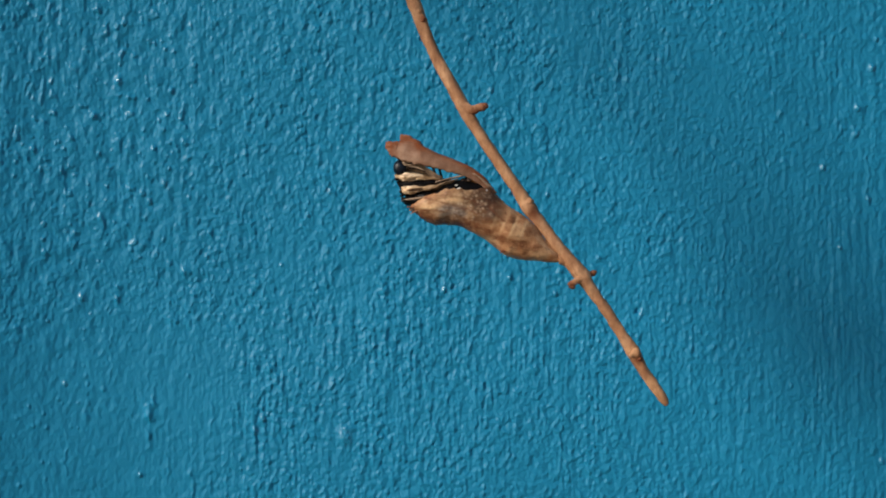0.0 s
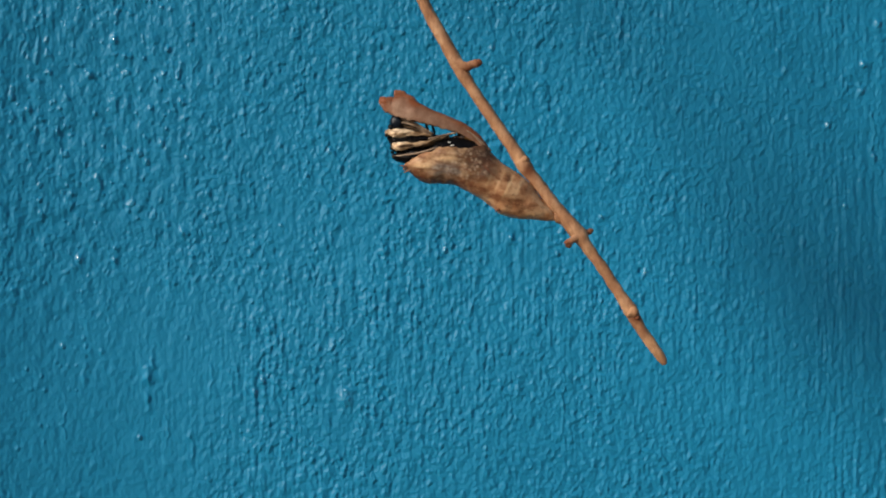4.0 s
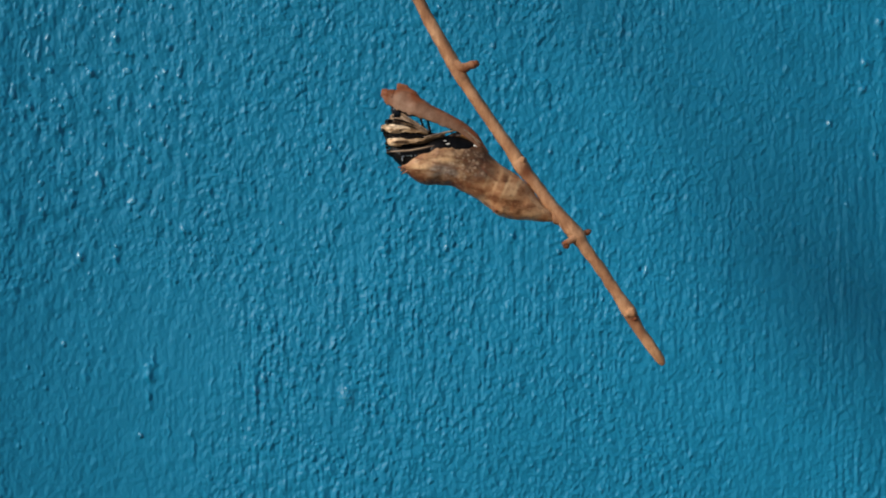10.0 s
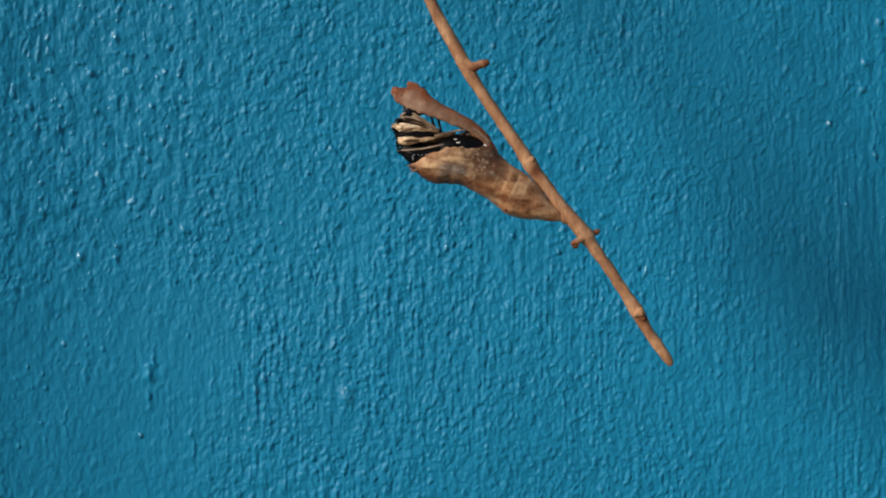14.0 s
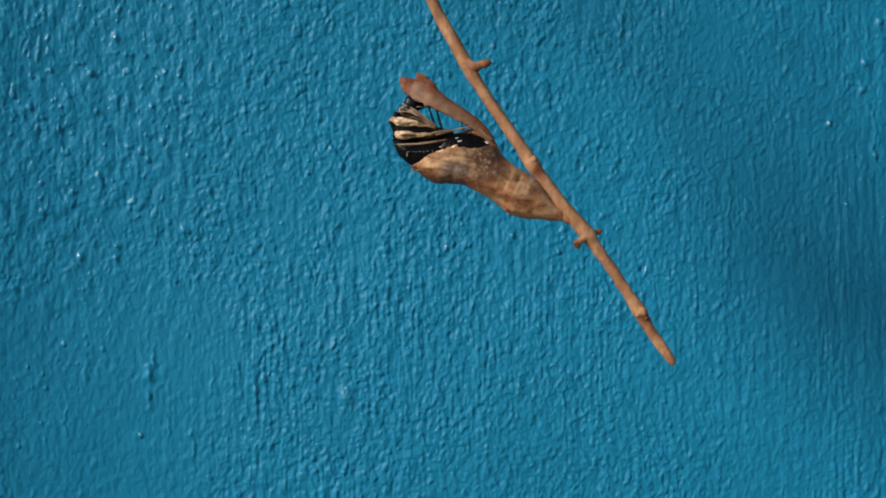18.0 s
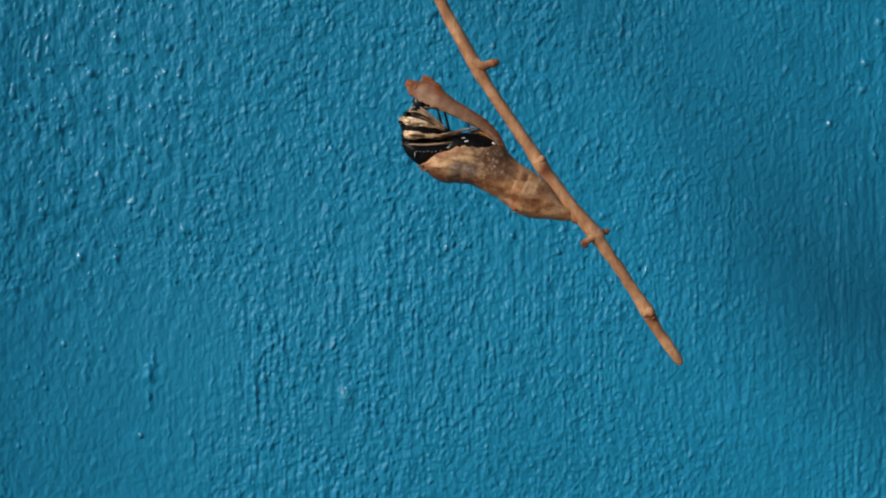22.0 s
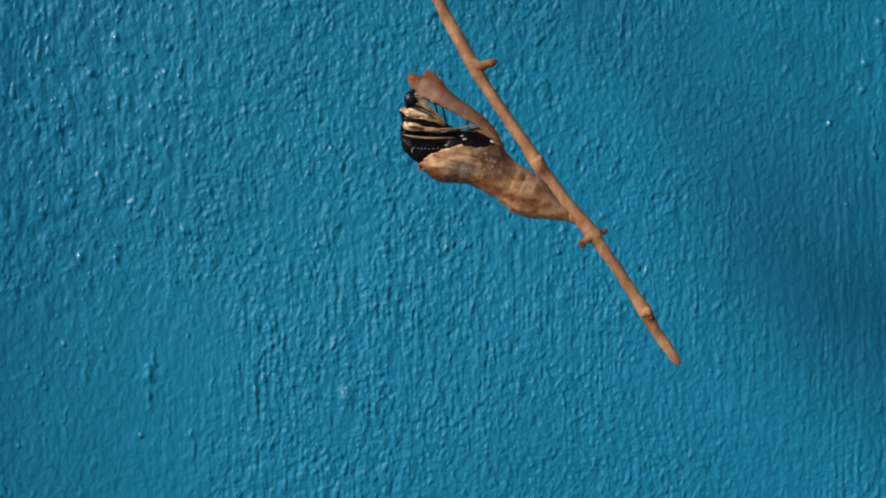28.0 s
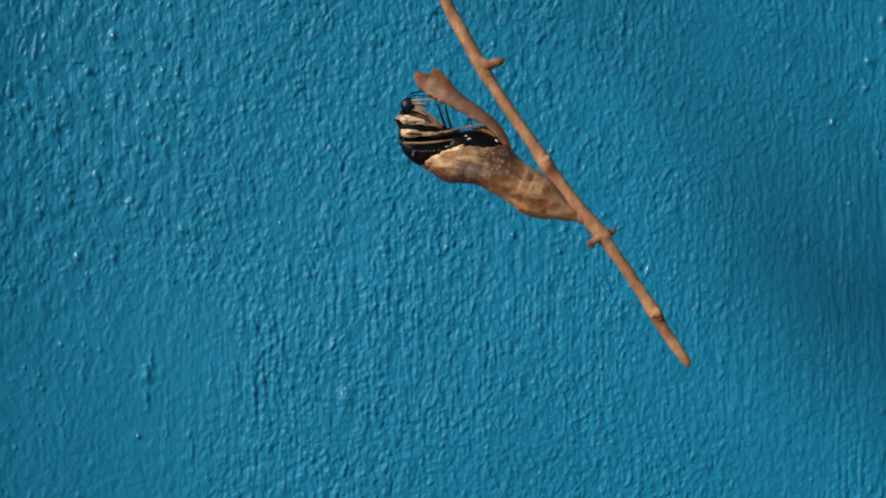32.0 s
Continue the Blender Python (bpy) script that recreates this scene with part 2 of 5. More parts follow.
def smooth_noise(shape, step, wide, tall, seed):
    """Even random relief with bumps of that width and height in millimetres."""
    rng = np.random.default_rng(seed)
    f = np.fft.rfft2(rng.standard_normal(shape))
    kz = np.fft.fftfreq(shape[0], step)[:, None]
    kx = np.fft.rfftfreq(shape[1], step)[None, :]
    f *= np.exp(-2 * (np.pi ** 2) * ((kx * wide) ** 2 + (kz * tall) ** 2))
    h = np.fft.irfft2(f, shape)
    return h / h.std()


def build_wall():
    step = 0.14
    x = np.arange(-86, 86, step)
    z = np.arange(-48, 56, step)
    shape = (len(z), len(x))
    X, Z = np.meshgrid(x, z)
    drift = smooth_noise(shape, step, 5, 6, 15)

    def even(wide, seed, tall=1.15):
        return smooth_noise(shape, step, wide, wide * tall, seed)

    def lumps(wide, seed, above, steep=3.4, tall=1.15):
        """Separate rounded lumps with flat tops and steep flanks."""
        return 1 / (1 + np.exp(-steep * (even(wide, seed, tall) - above)))

    def worms(wide, seed, thick):
        """Thin winding ridges."""
        return np.exp(-(even(wide, seed, 1.25) / thick) ** 2)

    def zone_at(px, py, rx, ry):
        u = ((X / 0.0985 + 784 - px) / rx) ** 2 + ((441 - Z / 0.0985 - py) / ry) ** 2
        return 1 / (1 + np.exp(np.minimum(4.5 * (u - 1) + 1.1 * drift, 60)))

    # where the paint lies smooth, where the plaster is lumpy, where it is finely crinkled
    calm = np.maximum(zone_at(170, 720, 230, 270), np.maximum(0.75 * zone_at(1420, 210, 220, 300), 0.7 * zone_at(1460, 600, 210, 320)))
    lumpy = zone_at(150, 190, 310, 330)
    crisp = np.maximum(zone_at(1290, 160, 330, 330), zone_at(1130, 720, 430, 280))
    dense = (1 - 0.85 * calm) * (1 - 0.66 * lumpy) * (1 - 0.30 * crisp)
    dense *= 1 + 0.15 * zone_at(600, 670, 270, 270)
    patchy = 1.0 + 0.18 * smooth_noise(shape, step, 1.7, 2.4, 19)
    brushed = 0.55 + 0.45 * zone_at(1100, 720, 560, 330) + 0.55 * zone_at(560, 720, 270, 270) + 0.6 * zone_at(1530, 500, 90, 420)
    bulge = (7.4 + 1.6 / (1 + np.exp((Z + 8) / 10))) * np.exp(-(X + 86) / 19)
    lean = 2.7 / (1 + np.exp(-(X + 26) / 12)) / (1 + np.exp((Z + 6) / 8))
    h = dense * patchy * (0.112 * lumps(0.27, 2, 0.6, 4.6, 1.25) + 0.070 * lumps(0.19, 13, 0.8, 4.0, 1.2) + 0.040 * even(0.46, 9, 1.4) - 0.060 * lumps(0.26, 27, 0.95, 4.0, 1.3))
    pimple = lumpy * np.maximum(lumps(0.37, 14, 1.95, 4.2, 1.3), 0.7 * lumps(0.26, 16, 2.2, 4.2))
    h += 0.24 * pimple + lumpy * (0.045 * lumps(0.24, 39, 0.7, 4.0, 1.6) - 0.05 * lumps(0.27, 23, 1.2, 4.0, 1.5) + 0.075 * np.maximum(smooth_noise(shape, step, 0.32, 1.6, 37) - 1.1, 0) + 0.080 * even(0.62, 18, 1.5))
    h += (0.35 + 0.65 * crisp) * (1 - 0.30 * calm) * patchy * (0.058 * worms(0.38, 17, 0.60) + 0.105 * lumps(0.24, 22, 0.75, 4.2, 1.2) - 0.05 * lumps(0.22, 33, 1.1, 4.0, 1.4))
    h += (0.018 - 0.004 * calm) * even(0.16, 7, 1.7) + 0.026 * even(0.34, 1, 1.6)
    h += (brushed + 0.25) * (1 - 0.6 * zone_at(170, 720, 230, 270)) * (0.3 + 0.7 / (1 + np.exp(-2.2 * smooth_noise(shape, step, 2.6, 5, 31)))) * (0.028 * smooth_noise(shape, step, 0.18, 1.5, 3) + 0.024 * smooth_noise(shape, step, 0.34, 5.0, 8) + 0.050 * np.maximum(smooth_noise(shape, step, 0.26, 2.2, 21) - 1.1, 0))
    h = 1.10 * h + bulge + lean + 0.09 * smooth_noise(shape, step, 6, 8, 4)
    rng = np.random.default_rng(11)
    drops = [(rng.uniform(-80, 80), rng.uniform(-46, 54), rng.uniform(0.2, 0.42), rng.uniform(0.08, 0.24)) for _ in range(130)]
    # small beads in loose swarms
    for px, py, wide, tall, count in ((90, 660, 90, 40, 16), (150, 620, 60, 40, 10), (300, 640, 60, 60, 10), (420, 640, 50, 70, 12), (90, 760, 80, 50, 8), (1250, 60, 160, 60, 14), (1400, 90, 120, 80, 12),
                                      (1390, 200, 120, 70, 12), (1260, 190, 90, 70, 10), (1500, 420, 60, 90, 8), (200, 100, 150, 70, 14), (220, 260, 120, 80, 10), (180, 340, 120, 60, 10)):
        for _ in range(count * 2 // 3):
            drops.append(((px + rng.normal(0, wide / 2) - 784) * 0.0985, (441 - py + rng.normal(0, tall / 2)) * 0.0985, rng.uniform(0.16, 0.40), rng.uniform(0.05, 0.20)))
    # the lumps that stand out most
    for px, py, r, tall in ((205, 67, 0.75, 0.6), (325, 408, 0.6, 0.45), (616, 703, 1.4, 0.75), (1530, 113, 0.6, 0.6), (1529, 158, 0.5, 0.5), (289, 253, 0.55, 0.5), (586, 265, 0.5, 0.45),
                            (1467, 221, 0.5, 0.5), (161, 130, 0.6, 0.6), (250, 771, 0.42, 0.5), (790, 440, 0.45, 0.45), (122, 45, 0.9, 0.6), (325, 178, 0.6, 0.55), (300, 85, 0.5, 0.5),
                            (1497, 363, 0.4, 0.4), (262, 285, 0.5, 0.4), (52, 190, 0.6, 0.45), (1142, 480, 0.5, 0.28), (1134, 478, 0.5, -0.7), (1557, 41, 0.6, 0.55), (1549, 275, 0.5, 0.4),
                            (468, 671, 0.6, 0.5), (455, 692, 0.6, 0.55), (114, 610, 0.42, 0.3), (142, 456, 0.7, 0.5)):
        drops.append(((px - 784) * 0.0985, (441 - py) * 0.0985, r * 0.85, tall * 0.72))
    bead = 0.6 * pimple
    for cx, cz, r, tall in drops:
        near_by = 1 - 7.8 * math.exp(-(cx + 86) / 19) / 288
        cx, cz = cx * near_by, cz * near_by
        i0, i1 = np.searchsorted(x, (cx - 4 * r, cx + 4 * r))
        k0, k1 = np.searchsorted(z, (cz - 5 * r, cz + 5 * r))
        dx, dz = X[k0:k1, i0:i1] - cx, Z[k0:k1, i0:i1] - cz
        dz = np.where(dz > 0, dz * 0.75, dz)
        shape_of = np.exp(-((dx ** 2 + (dz * 0.85) ** 2) / (r * r)) ** 1.4)
        h[k0:k1, i0:i1] += tall * shape_of
        bead[k0:k1, i0:i1] = np.maximum(bead[k0:k1, i0:i1], shape_of * (tall > 0.2))
    # runs of paint
    runs = [(rng.uniform(0, 1568), rng.uniform(-40, 760), rng.uniform(40, 170), rng.uniform(0.16, 0.30), rng.uniform(0.05, 0.13)) for _ in range(46)]
    runs += [(274, 622, 26, 0.34, 0.30), (267, 645, 32, 0.62, 0.60), (263, 690, 34, 0.38, 0.32), (153, 640, 40, 0.4, 0.22), (1548, 180, 110, 0.28, 0.24), (1098, 16, 110, 0.3, 0.20), (195, 445, 160, 0.25, 0.14),
             (342, 745, 70, 0.3, 0.20), (376, 640, 60, 0.3, 0.18), (118, 690, 90, 0.22, 0.14), (1058, 200, 120, 0.25, 0.13), (1290, 300, 140, 0.22, 0.12), (480, 560, 130, 0.35, 0.15), (548, 60, 140, 0.25, 0.12)]
    for px, py, long, r, tall in runs:
        cx, cz = (px - 784) * 0.0985, (441 - py) * 0.0985
        long *= 0.0985
        near_by = 1 - 7.8 * math.exp(-(cx + 86) / 19) / 288
        cx, cz = cx * near_by, cz * near_by
        i0, i1 = np.searchsorted(x, (cx - 2.5, cx + 2.5))
        k0, k1 = np.searchsorted(z, (cz - long - 2, cz + 1))
        dx, dz = X[k0:k1, i0:i1] - cx, cz - Z[k0:k1, i0:i1]
        dx = dx - 0.25 * np.sin(dz * 1.1 + px) - 0.12 * np.sin(dz * 3.1 + py)
        ends = 1 / (1 + np.exp(-dz * 5)) / (1 + np.exp((dz - long) * 5))
        h[k0:k1, i0:i1] += tall * ends * np.exp(-(dx / r) ** 2) * (0.75 + 0.25 * np.sin(dz * 2.3 + px))
    far = np.geomspace(1, 1500, 24)
    xs = np.concatenate([x[0] - far[::-1], x, x[-1] + far]) / 1000
    up = np.concatenate([z[-1] + np.geomspace(1, 1800, 24)])
    down = np.concatenate([z[0] - np.geomspace(1, 720, 20)])[::-1]
    zs = np.concatenate([down, z, up]) / 1000
    full = np.zeros((len(zs), len(xs)))
    full[20:20 + len(z), 24:24 + len(x)] = h / 1000
    full[20:20 + len(z), :24] = 0.0065 * np.exp(-far[::-1] / 60)
    for k in range(20):
        fade = math.exp((zs[k] * 1000 - z[0]) / 60)
        full[k] = full[20] * fade
    for k in range(24):
        fade = math.exp(-(zs[20 + len(z) + k] * 1000 - z[-1]) / 60)
        full[20 + len(z) + k] = full[19 + len(z)] * fade
    nx, nz = len(xs), len(zs)
    GX, GZ = np.meshgrid(xs, zs)
    front = np.stack([GX, WALL_Y - full, GZ + HEIGHT], -1).reshape(-1, 3)
    back = np.array([(xs[a], WALL_Y + 0.2, zs[b] + HEIGHT) for a, b in ((0, 0), (-1, 0), (-1, -1), (0, -1))])
    verts = np.vstack([front, back])
    i = np.arange(nz - 1)[:, None] * nx + np.arange(nx - 1)[None, :]
    quads = np.stack([i, i + 1, i + nx + 1, i + nx], -1).reshape(-1, 4)
    k = nx * nz
    c = (0, nx - 1, nx * nz - 1, nx * (nz - 1))
    box = np.array([(k, k + 3, k + 2, k + 1), (c[0], k, k + 1, c[1]), (c[1], k + 1, k + 2, c[2]), (c[2], k + 2, k + 3, c[3]), (c[3], k + 3, k, c[0])])
    quads = np.vstack([quads, box]).astype(np.int32)
    me = bpy.data.meshes.new("wall_north")
    me.vertices.add(len(verts))
    me.vertices.foreach_set("co", verts.astype(np.float32).ravel())
    me.loops.add(quads.size)
    me.loops.foreach_set("vertex_index", quads.ravel())
    me.polygons.add(len(quads))
    me.polygons.foreach_set("loop_start", np.arange(0, quads.size, 4, dtype=np.int32))
    smooth = np.ones(len(quads), bool)
    smooth[-5:] = False
    me.polygons.foreach_set("use_smooth", smooth)
    me.update(calc_edges=True)
    shine = np.zeros((nz, nx))
    shine[20:20 + len(z), 24:24 + len(x)] = bead
    me.attributes.new("bead", "FLOAT", "POINT").data.foreach_set("value", np.concatenate([shine.ravel(), np.zeros(4)]).astype(np.float32))
    me.materials.append(PAINT)
    return tagged(new("wall_north", me), "rough plastered outside wall in glossy blue paint", "wall", kind="structure")


build_wall()


def build_ground():
    m, t, b = material("dry earth", (0.2, 0.15, 0.1), 0.9, 0.2)
    t.links.new(ramp(t, speckle(t, 6, 6), [(0.3, (0.13, 0.10, 0.065)), (0.7, (0.26, 0.20, 0.14))]), b.inputs["Base Color"])
    bm = bmesh.new()
    bmesh.ops.create_grid(bm, x_segments=40, y_segments=40, size=2000)
    ob = part("ground", bm, m)
    return tagged(ob, "bare dry earth yard before the wall", "ground", kind="structure")


build_ground()

# ---- the twig ----
twig = thing("twig", place(*PIVOT, 0, (784, 441)) + Vector((0, 0, HEIGHT)), "bare dry tan twig with swollen nodes, hanging down", "twig")
STEM = [(-3300, 10400, 150, 26), (-3250, 2000, 60, 23), (-2600, -1100, 30, 20), (-100, -1900, 0, 16), (480, -850, 0, 14.5), (690, -230, 0, 13.5), (742, -90, 0, 13.2),
        (777, 0, 0, 11), (834, 106, 0, 13), (861, 152, 0, 11.2), (936, 263, 0, 11.8), (950, 285, 0, 14.2), (960, 299, 0, 13.2), (972, 315, 0, 11.6), (1011, 366, 0, 12),
        (1049, 412, 0, 15), (1063, 433, 0, 11.5), (1096, 480, 0, 10.2), (1131, 534, 0, 11.5), (1141, 549, 0, 13.6), (1152, 571, 0, 10.8), (1178, 609, 0, 10), (1190, 627, 0, 9.2), (1197, 637, 0, 7.8), (1201, 643, 0, 5)]


def near(co, x, y, r):
    px, py = units(co)
    return math.exp(-((px - x) ** 2 + (py - y) ** 2) / (r * r))


part("stem", tube([(x, y, d, r * 0.95) for x, y, d, r in STEM], 330, 18, uneven=1.8), BARK, twig, fields=(
    ("scar", lambda c: 1.2 * near(c, 1149, 562, 9) + 1.1 * near(c, 962, 302, 12) + 0.6 * near(c, 845, 118, 9) + 0.5 * near(c, 1052, 424, 9) + 0.5 * near(c, 1136, 540, 6) + 0.5 * near(c, 1198, 640, 8) + 0.6 * near(c, 1163, 585, 8) + 0.4 * near(c, 1187, 628, 5) + 0.35 * near(c, 1076, 460, 9)),
    ("pale", lambda c: near(c, 1138, 546, 9) + 0.8 * near(c, 944, 276, 10) + 0.9 * near(c, 1180, 615, 22))))
part("side_shoot", tube([(836, 108, 1, 11), (846, 115, 5, 10), (856, 115.5, 7, 8), (864, 113, 8, 7.2), (871, 110.5, 8, 7.8), (877, 108.5, 8, 5)], 30, 16, uneven=2.6), BARK, twig, "broken brown side shoot", fields=(
    # the broken end is scarred; the dark rust underside has shade painted in
    ("scar", lambda c: 0.15 + 1.2 * near(c, 877, 109, 11) + 1.0 * near(c, 857, 123, 10)), ("pale", lambda c: 0)))
part("side_shoot", joined(tube([(1048, 418, 6, 8), (1038, 424, 9, 5.6), (1031, 427, 10, 6.4), (1025, 428, 10, 5)], 22, 14, uneven=2.6), blob(1031, 433, 9, 5.5, 4.5, 5.5, lean=20, uneven=2.2)), BARK, twig, "short stub of a side shoot", fields=(
    ("scar", lambda c: 0.35 + 1.0 * near(c, 1026, 431, 9)), ("pale", lambda c: 0)))
part("side_shoot", tube([(1052, 410, -4, 6), (1060, 410, -5, 5), (1067, 409, -5, 4.2), (1071, 408, -5, 5), (1075, 406, -5, 3)], 20, 12, uneven=2.0), BARK, twig, "short stub of a side shoot", fields=(
    ("scar", lambda c: 0.3 + near(c, 1072, 408, 9)), ("pale", lambda c: 0)))
part("bud_scale", blob(763, -46, 9, 5.5, 6.5, 4, lean=-30, uneven=2.2), BARK, twig, "dark dried bud scale", fields=(("scar", lambda c: 1), ("pale", lambda c: 0)))
part("bud_scale", blob(756, -60, 9.5, 4.5, 5, 3.5, lean=-30, uneven=2.0), BARK, twig, "dark dried bud scale", fields=(("scar", lambda c: 0.5), ("pale", lambda c: 0.5)))
part("broken_tip", blob(875, 109, 9, 5, 6.8, 6, lean=-20, uneven=2.4), FLAP, twig, "rust-red broken end", fields=(("rust", lambda c: 0.9),))
part("node", blob(952, 284, 1, 12.4, 11.5, 13.4, lean=-32, uneven=2.2), BARK, twig, "swollen node", fields=(("scar", lambda c: 0.9 * near(c, 962, 300, 10)), ("pale", lambda c: 0.6 * near(c, 945, 277, 9))))
part("bud_scale", blob(961, 299, 6, 6, 6, 5, lean=-35, uneven=1.4), BARK, twig, "dark dried bud scale", fields=(("scar", lambda c: 0.8), ("pale", lambda c: 0)))
part("leaf_scar", blob(1143, 551, 8, 11, 10, 9.5, lean=-35, uneven=3.4), BARK, twig, "ochre swelling of an old leaf scar", fields=(("scar", lambda c: 0.9 * near(c, 1150, 559, 8)), ("pale", lambda c: 0.5)))
part("bud_scale", blob(1151, 561, 8, 7, 6, 7, lean=-40, uneven=2.6), BARK, twig, "dark dried bud scale", fields=(("scar", lambda c: 1), ("pale", lambda c: 0)))
part("bud_scale", blob(1137, 557, 8, 4, 3.2, 4, lean=-50, uneven=2.0), BARK, twig, "dark dried bud scale", fields=(("scar", lambda c: 0.7), ("pale", lambda c: 0)))

# ---- the pupal case ----
chrysalis = thing("chrysalis", twig.location.copy(), "papery brown split pupal case fastened to the twig", "chrysalis")


def trough(lx, ly, bx, by, d, r, openness):
    """A row of the case: its lip, its underside, and how far it stands open."""
    k = 1 + 0.36 * openness
    tx, ty = bx + (lx - bx) * k, by + (ly - by) * k
    a = 62 * openness
    return (tx, ty, bx, by, d, r, a, 360 - a)


CASE = [trough(1012, 381, 1014, 388, 0, 4, 0), trough(992, 357, 1000, 388, 0, 12, 0), trough(970, 331, 972, 387, 0, 21, 0), trough(948, 310, 940, 385, 0, 28, 0), trough(926, 294, 912, 379, 0, 33, 0),
        trough(908, 279, 892, 362, 0, 34, 0), trough(893, 265, 873, 347, 0, 34, 0.05), trough(878, 262, 850, 334, 0, 34, 0.6), trough(856, 259, 828, 323, 0, 35, 1), trough(829, 258, 806, 323, 0, 35, 1),
        trough(800, 262, 783, 322, 0, 34, 1), trough(774, 270, 764, 314, 0, 31, 1), trough(755, 281, 751, 302, 0, 27, 1), trough(742, 290, 741, 297, 0, 20, 1)]


def along(c):
    """How far along the case a place lies, from the twig (0) to the mouth (1)."""
    px, py = units(c)
    return ((1012 - px) * 0.90 + (385 - py) * 0.43) / 285


def spot_at(c, *spots):
    px, py = units(c)
    return sum(k * math.exp(-((px - x) / rx) ** 2 - ((py - y) / ry) ** 2) for x, y, rx, ry, k in spots)


def ring_field(c):
    s = along(c)
    return 0.9 * max(0, math.cos((s - 0.30) * 2 * math.pi / 0.062)) ** 2 * spot_at(c, (928, 328, 28, 22, 1))


SEAMS = [((752, 296), (790, 298), (826, 306), (858, 322)), ((770, 276), (806, 286), (846, 296), (884, 318)), ((800, 270), (842, 277), (880, 291), (906, 316))]


def seam(c):
    """Thin rusty lines along the wing pads."""
    px, py = units(c)
    best = 99.0
    for line in SEAMS:
        xs, ys = zip(*line)
        if xs[0] - 4 < px < xs[-1] + 4:
            best = min(best, abs(py - np.interp(px, xs, ys) - 1.5 * noise.noise((px * 0.2, ys[0], 0.0))))
    return 0.75 * math.exp(-(best / 2.2) ** 2)


def patch_field(c):
    """Rusty seams, and a row of dark patches along the belly."""
    return seam(c) + spot_at(c, (852, 326, 16, 4.5, 1.5), (876, 335, 14, 5, 1.5), (897, 345, 11, 5, 1.5), (918, 352, 10, 5, 1.3), (940, 358, 13, 6, 1.3), (965, 364, 9, 8, 1.2), (835, 320, 14, 4, 0.9), (900, 288, 14, 10, 0.5), (790, 319, 40, 9, 1.2), (762, 306, 14, 8, 1.2))


case = part("lower_case", shell(CASE, 170, 110, uneven=1.9, ragged=10, lumps=3.2), HUSK, chrysalis, "mottled brown case showing grey and cream inside", fields=(
    ("grey", lambda c: spot_at(c, (852, 285, 52, 38, 1.4))),
    ("dark", lambda c: spot_at(c, (876, 280, 24, 24, 1.1), (888, 308, 18, 14, 0.8), (758, 302, 13, 9, 0.9), (842, 268, 20, 10, 0.4), (805, 293, 22, 3.5, 0.8), (862, 312, 12, 6, 0.5))),
    ("dotted", lambda c: spot_at(c, (830, 298, 28, 18, 1.7), (866, 285, 24, 26, 1.0))),
    ("cream", lambda c: spot_at(c, (776, 292, 15, 8, 1.3), (806, 281, 28, 5, 0.9), (796, 304, 9, 6, 0.5), (826, 272, 20, 7, 0.7))),
    ("slate", lambda c: spot_at(c, (798, 300, 13, 9, 1.1), (824, 300, 20, 12, 0.7))),
    ("ring", ring_field),
    ("patch", patch_field)))
part("cremaster", loft([(1006, 372, 1008, 392, 0, 9), (1018, 378, 1018, 396, 0, 8), (1030, 388, 1028, 402, 0, 5)], 14, 14), BARK, chrysalis, "silk-bound stalk at the twig", fields=(
    ("scar", lambda c: 0.3), ("pale", lambda c: 0.2)))
for x, y, dx, dy in ((744, 292, -9, -1), (750, 299, -8, 4), (905, 370, -3, 3)):
    part("spine", tube([(x + 4, y, 18, 2.6), (x, y, 20, 2), (x + dx, y + dy, 21, 0.7)], 8, 8), FLAP, chrysalis, fields=(("rust", lambda c: 0.6),))

HINGE = (888, 262)
FLAP_ROWS = []
for tx, ty, bx, by, r in ((896, 267, 887, 264, 7), (878, 234, 864, 244, 14), (850, 211, 836, 228, 20), (821, 195, 808, 217, 24), (796, 182, 782, 208, 26), (778, 172, 757, 200, 26), (766, 163, 737, 194, 23), (750, 157, 725, 185, 17), (735, 155, 716, 180, 13), (722, 154, 711, 174, 10), (713, 155, 708, 167, 6)):
    k = 1 / 0.72
    FLAP_ROWS.append((tx, ty, tx + (bx - tx) * k, ty + (by - ty) * k, 9, r * 0.66, -115, 115))


def rust_field(c):
    """Rusty along the upper edge and at the horned end."""
    px, py = units(c, HINGE)
    edge = np.interp(px, (717, 744, 757, 767, 778, 796, 821, 847, 873, 889), (158, 152, 150, 160, 171, 181, 194, 212, 236, 262))
    return 0.95 * math.exp(-(max(0, py - edge) / 8.5) ** 2) + 1.6 * math.exp(-((px - 770) ** 2 + (py - 164) ** 2) / 130) + 0.6 * math.exp(-((px - 716) / 12) ** 2)


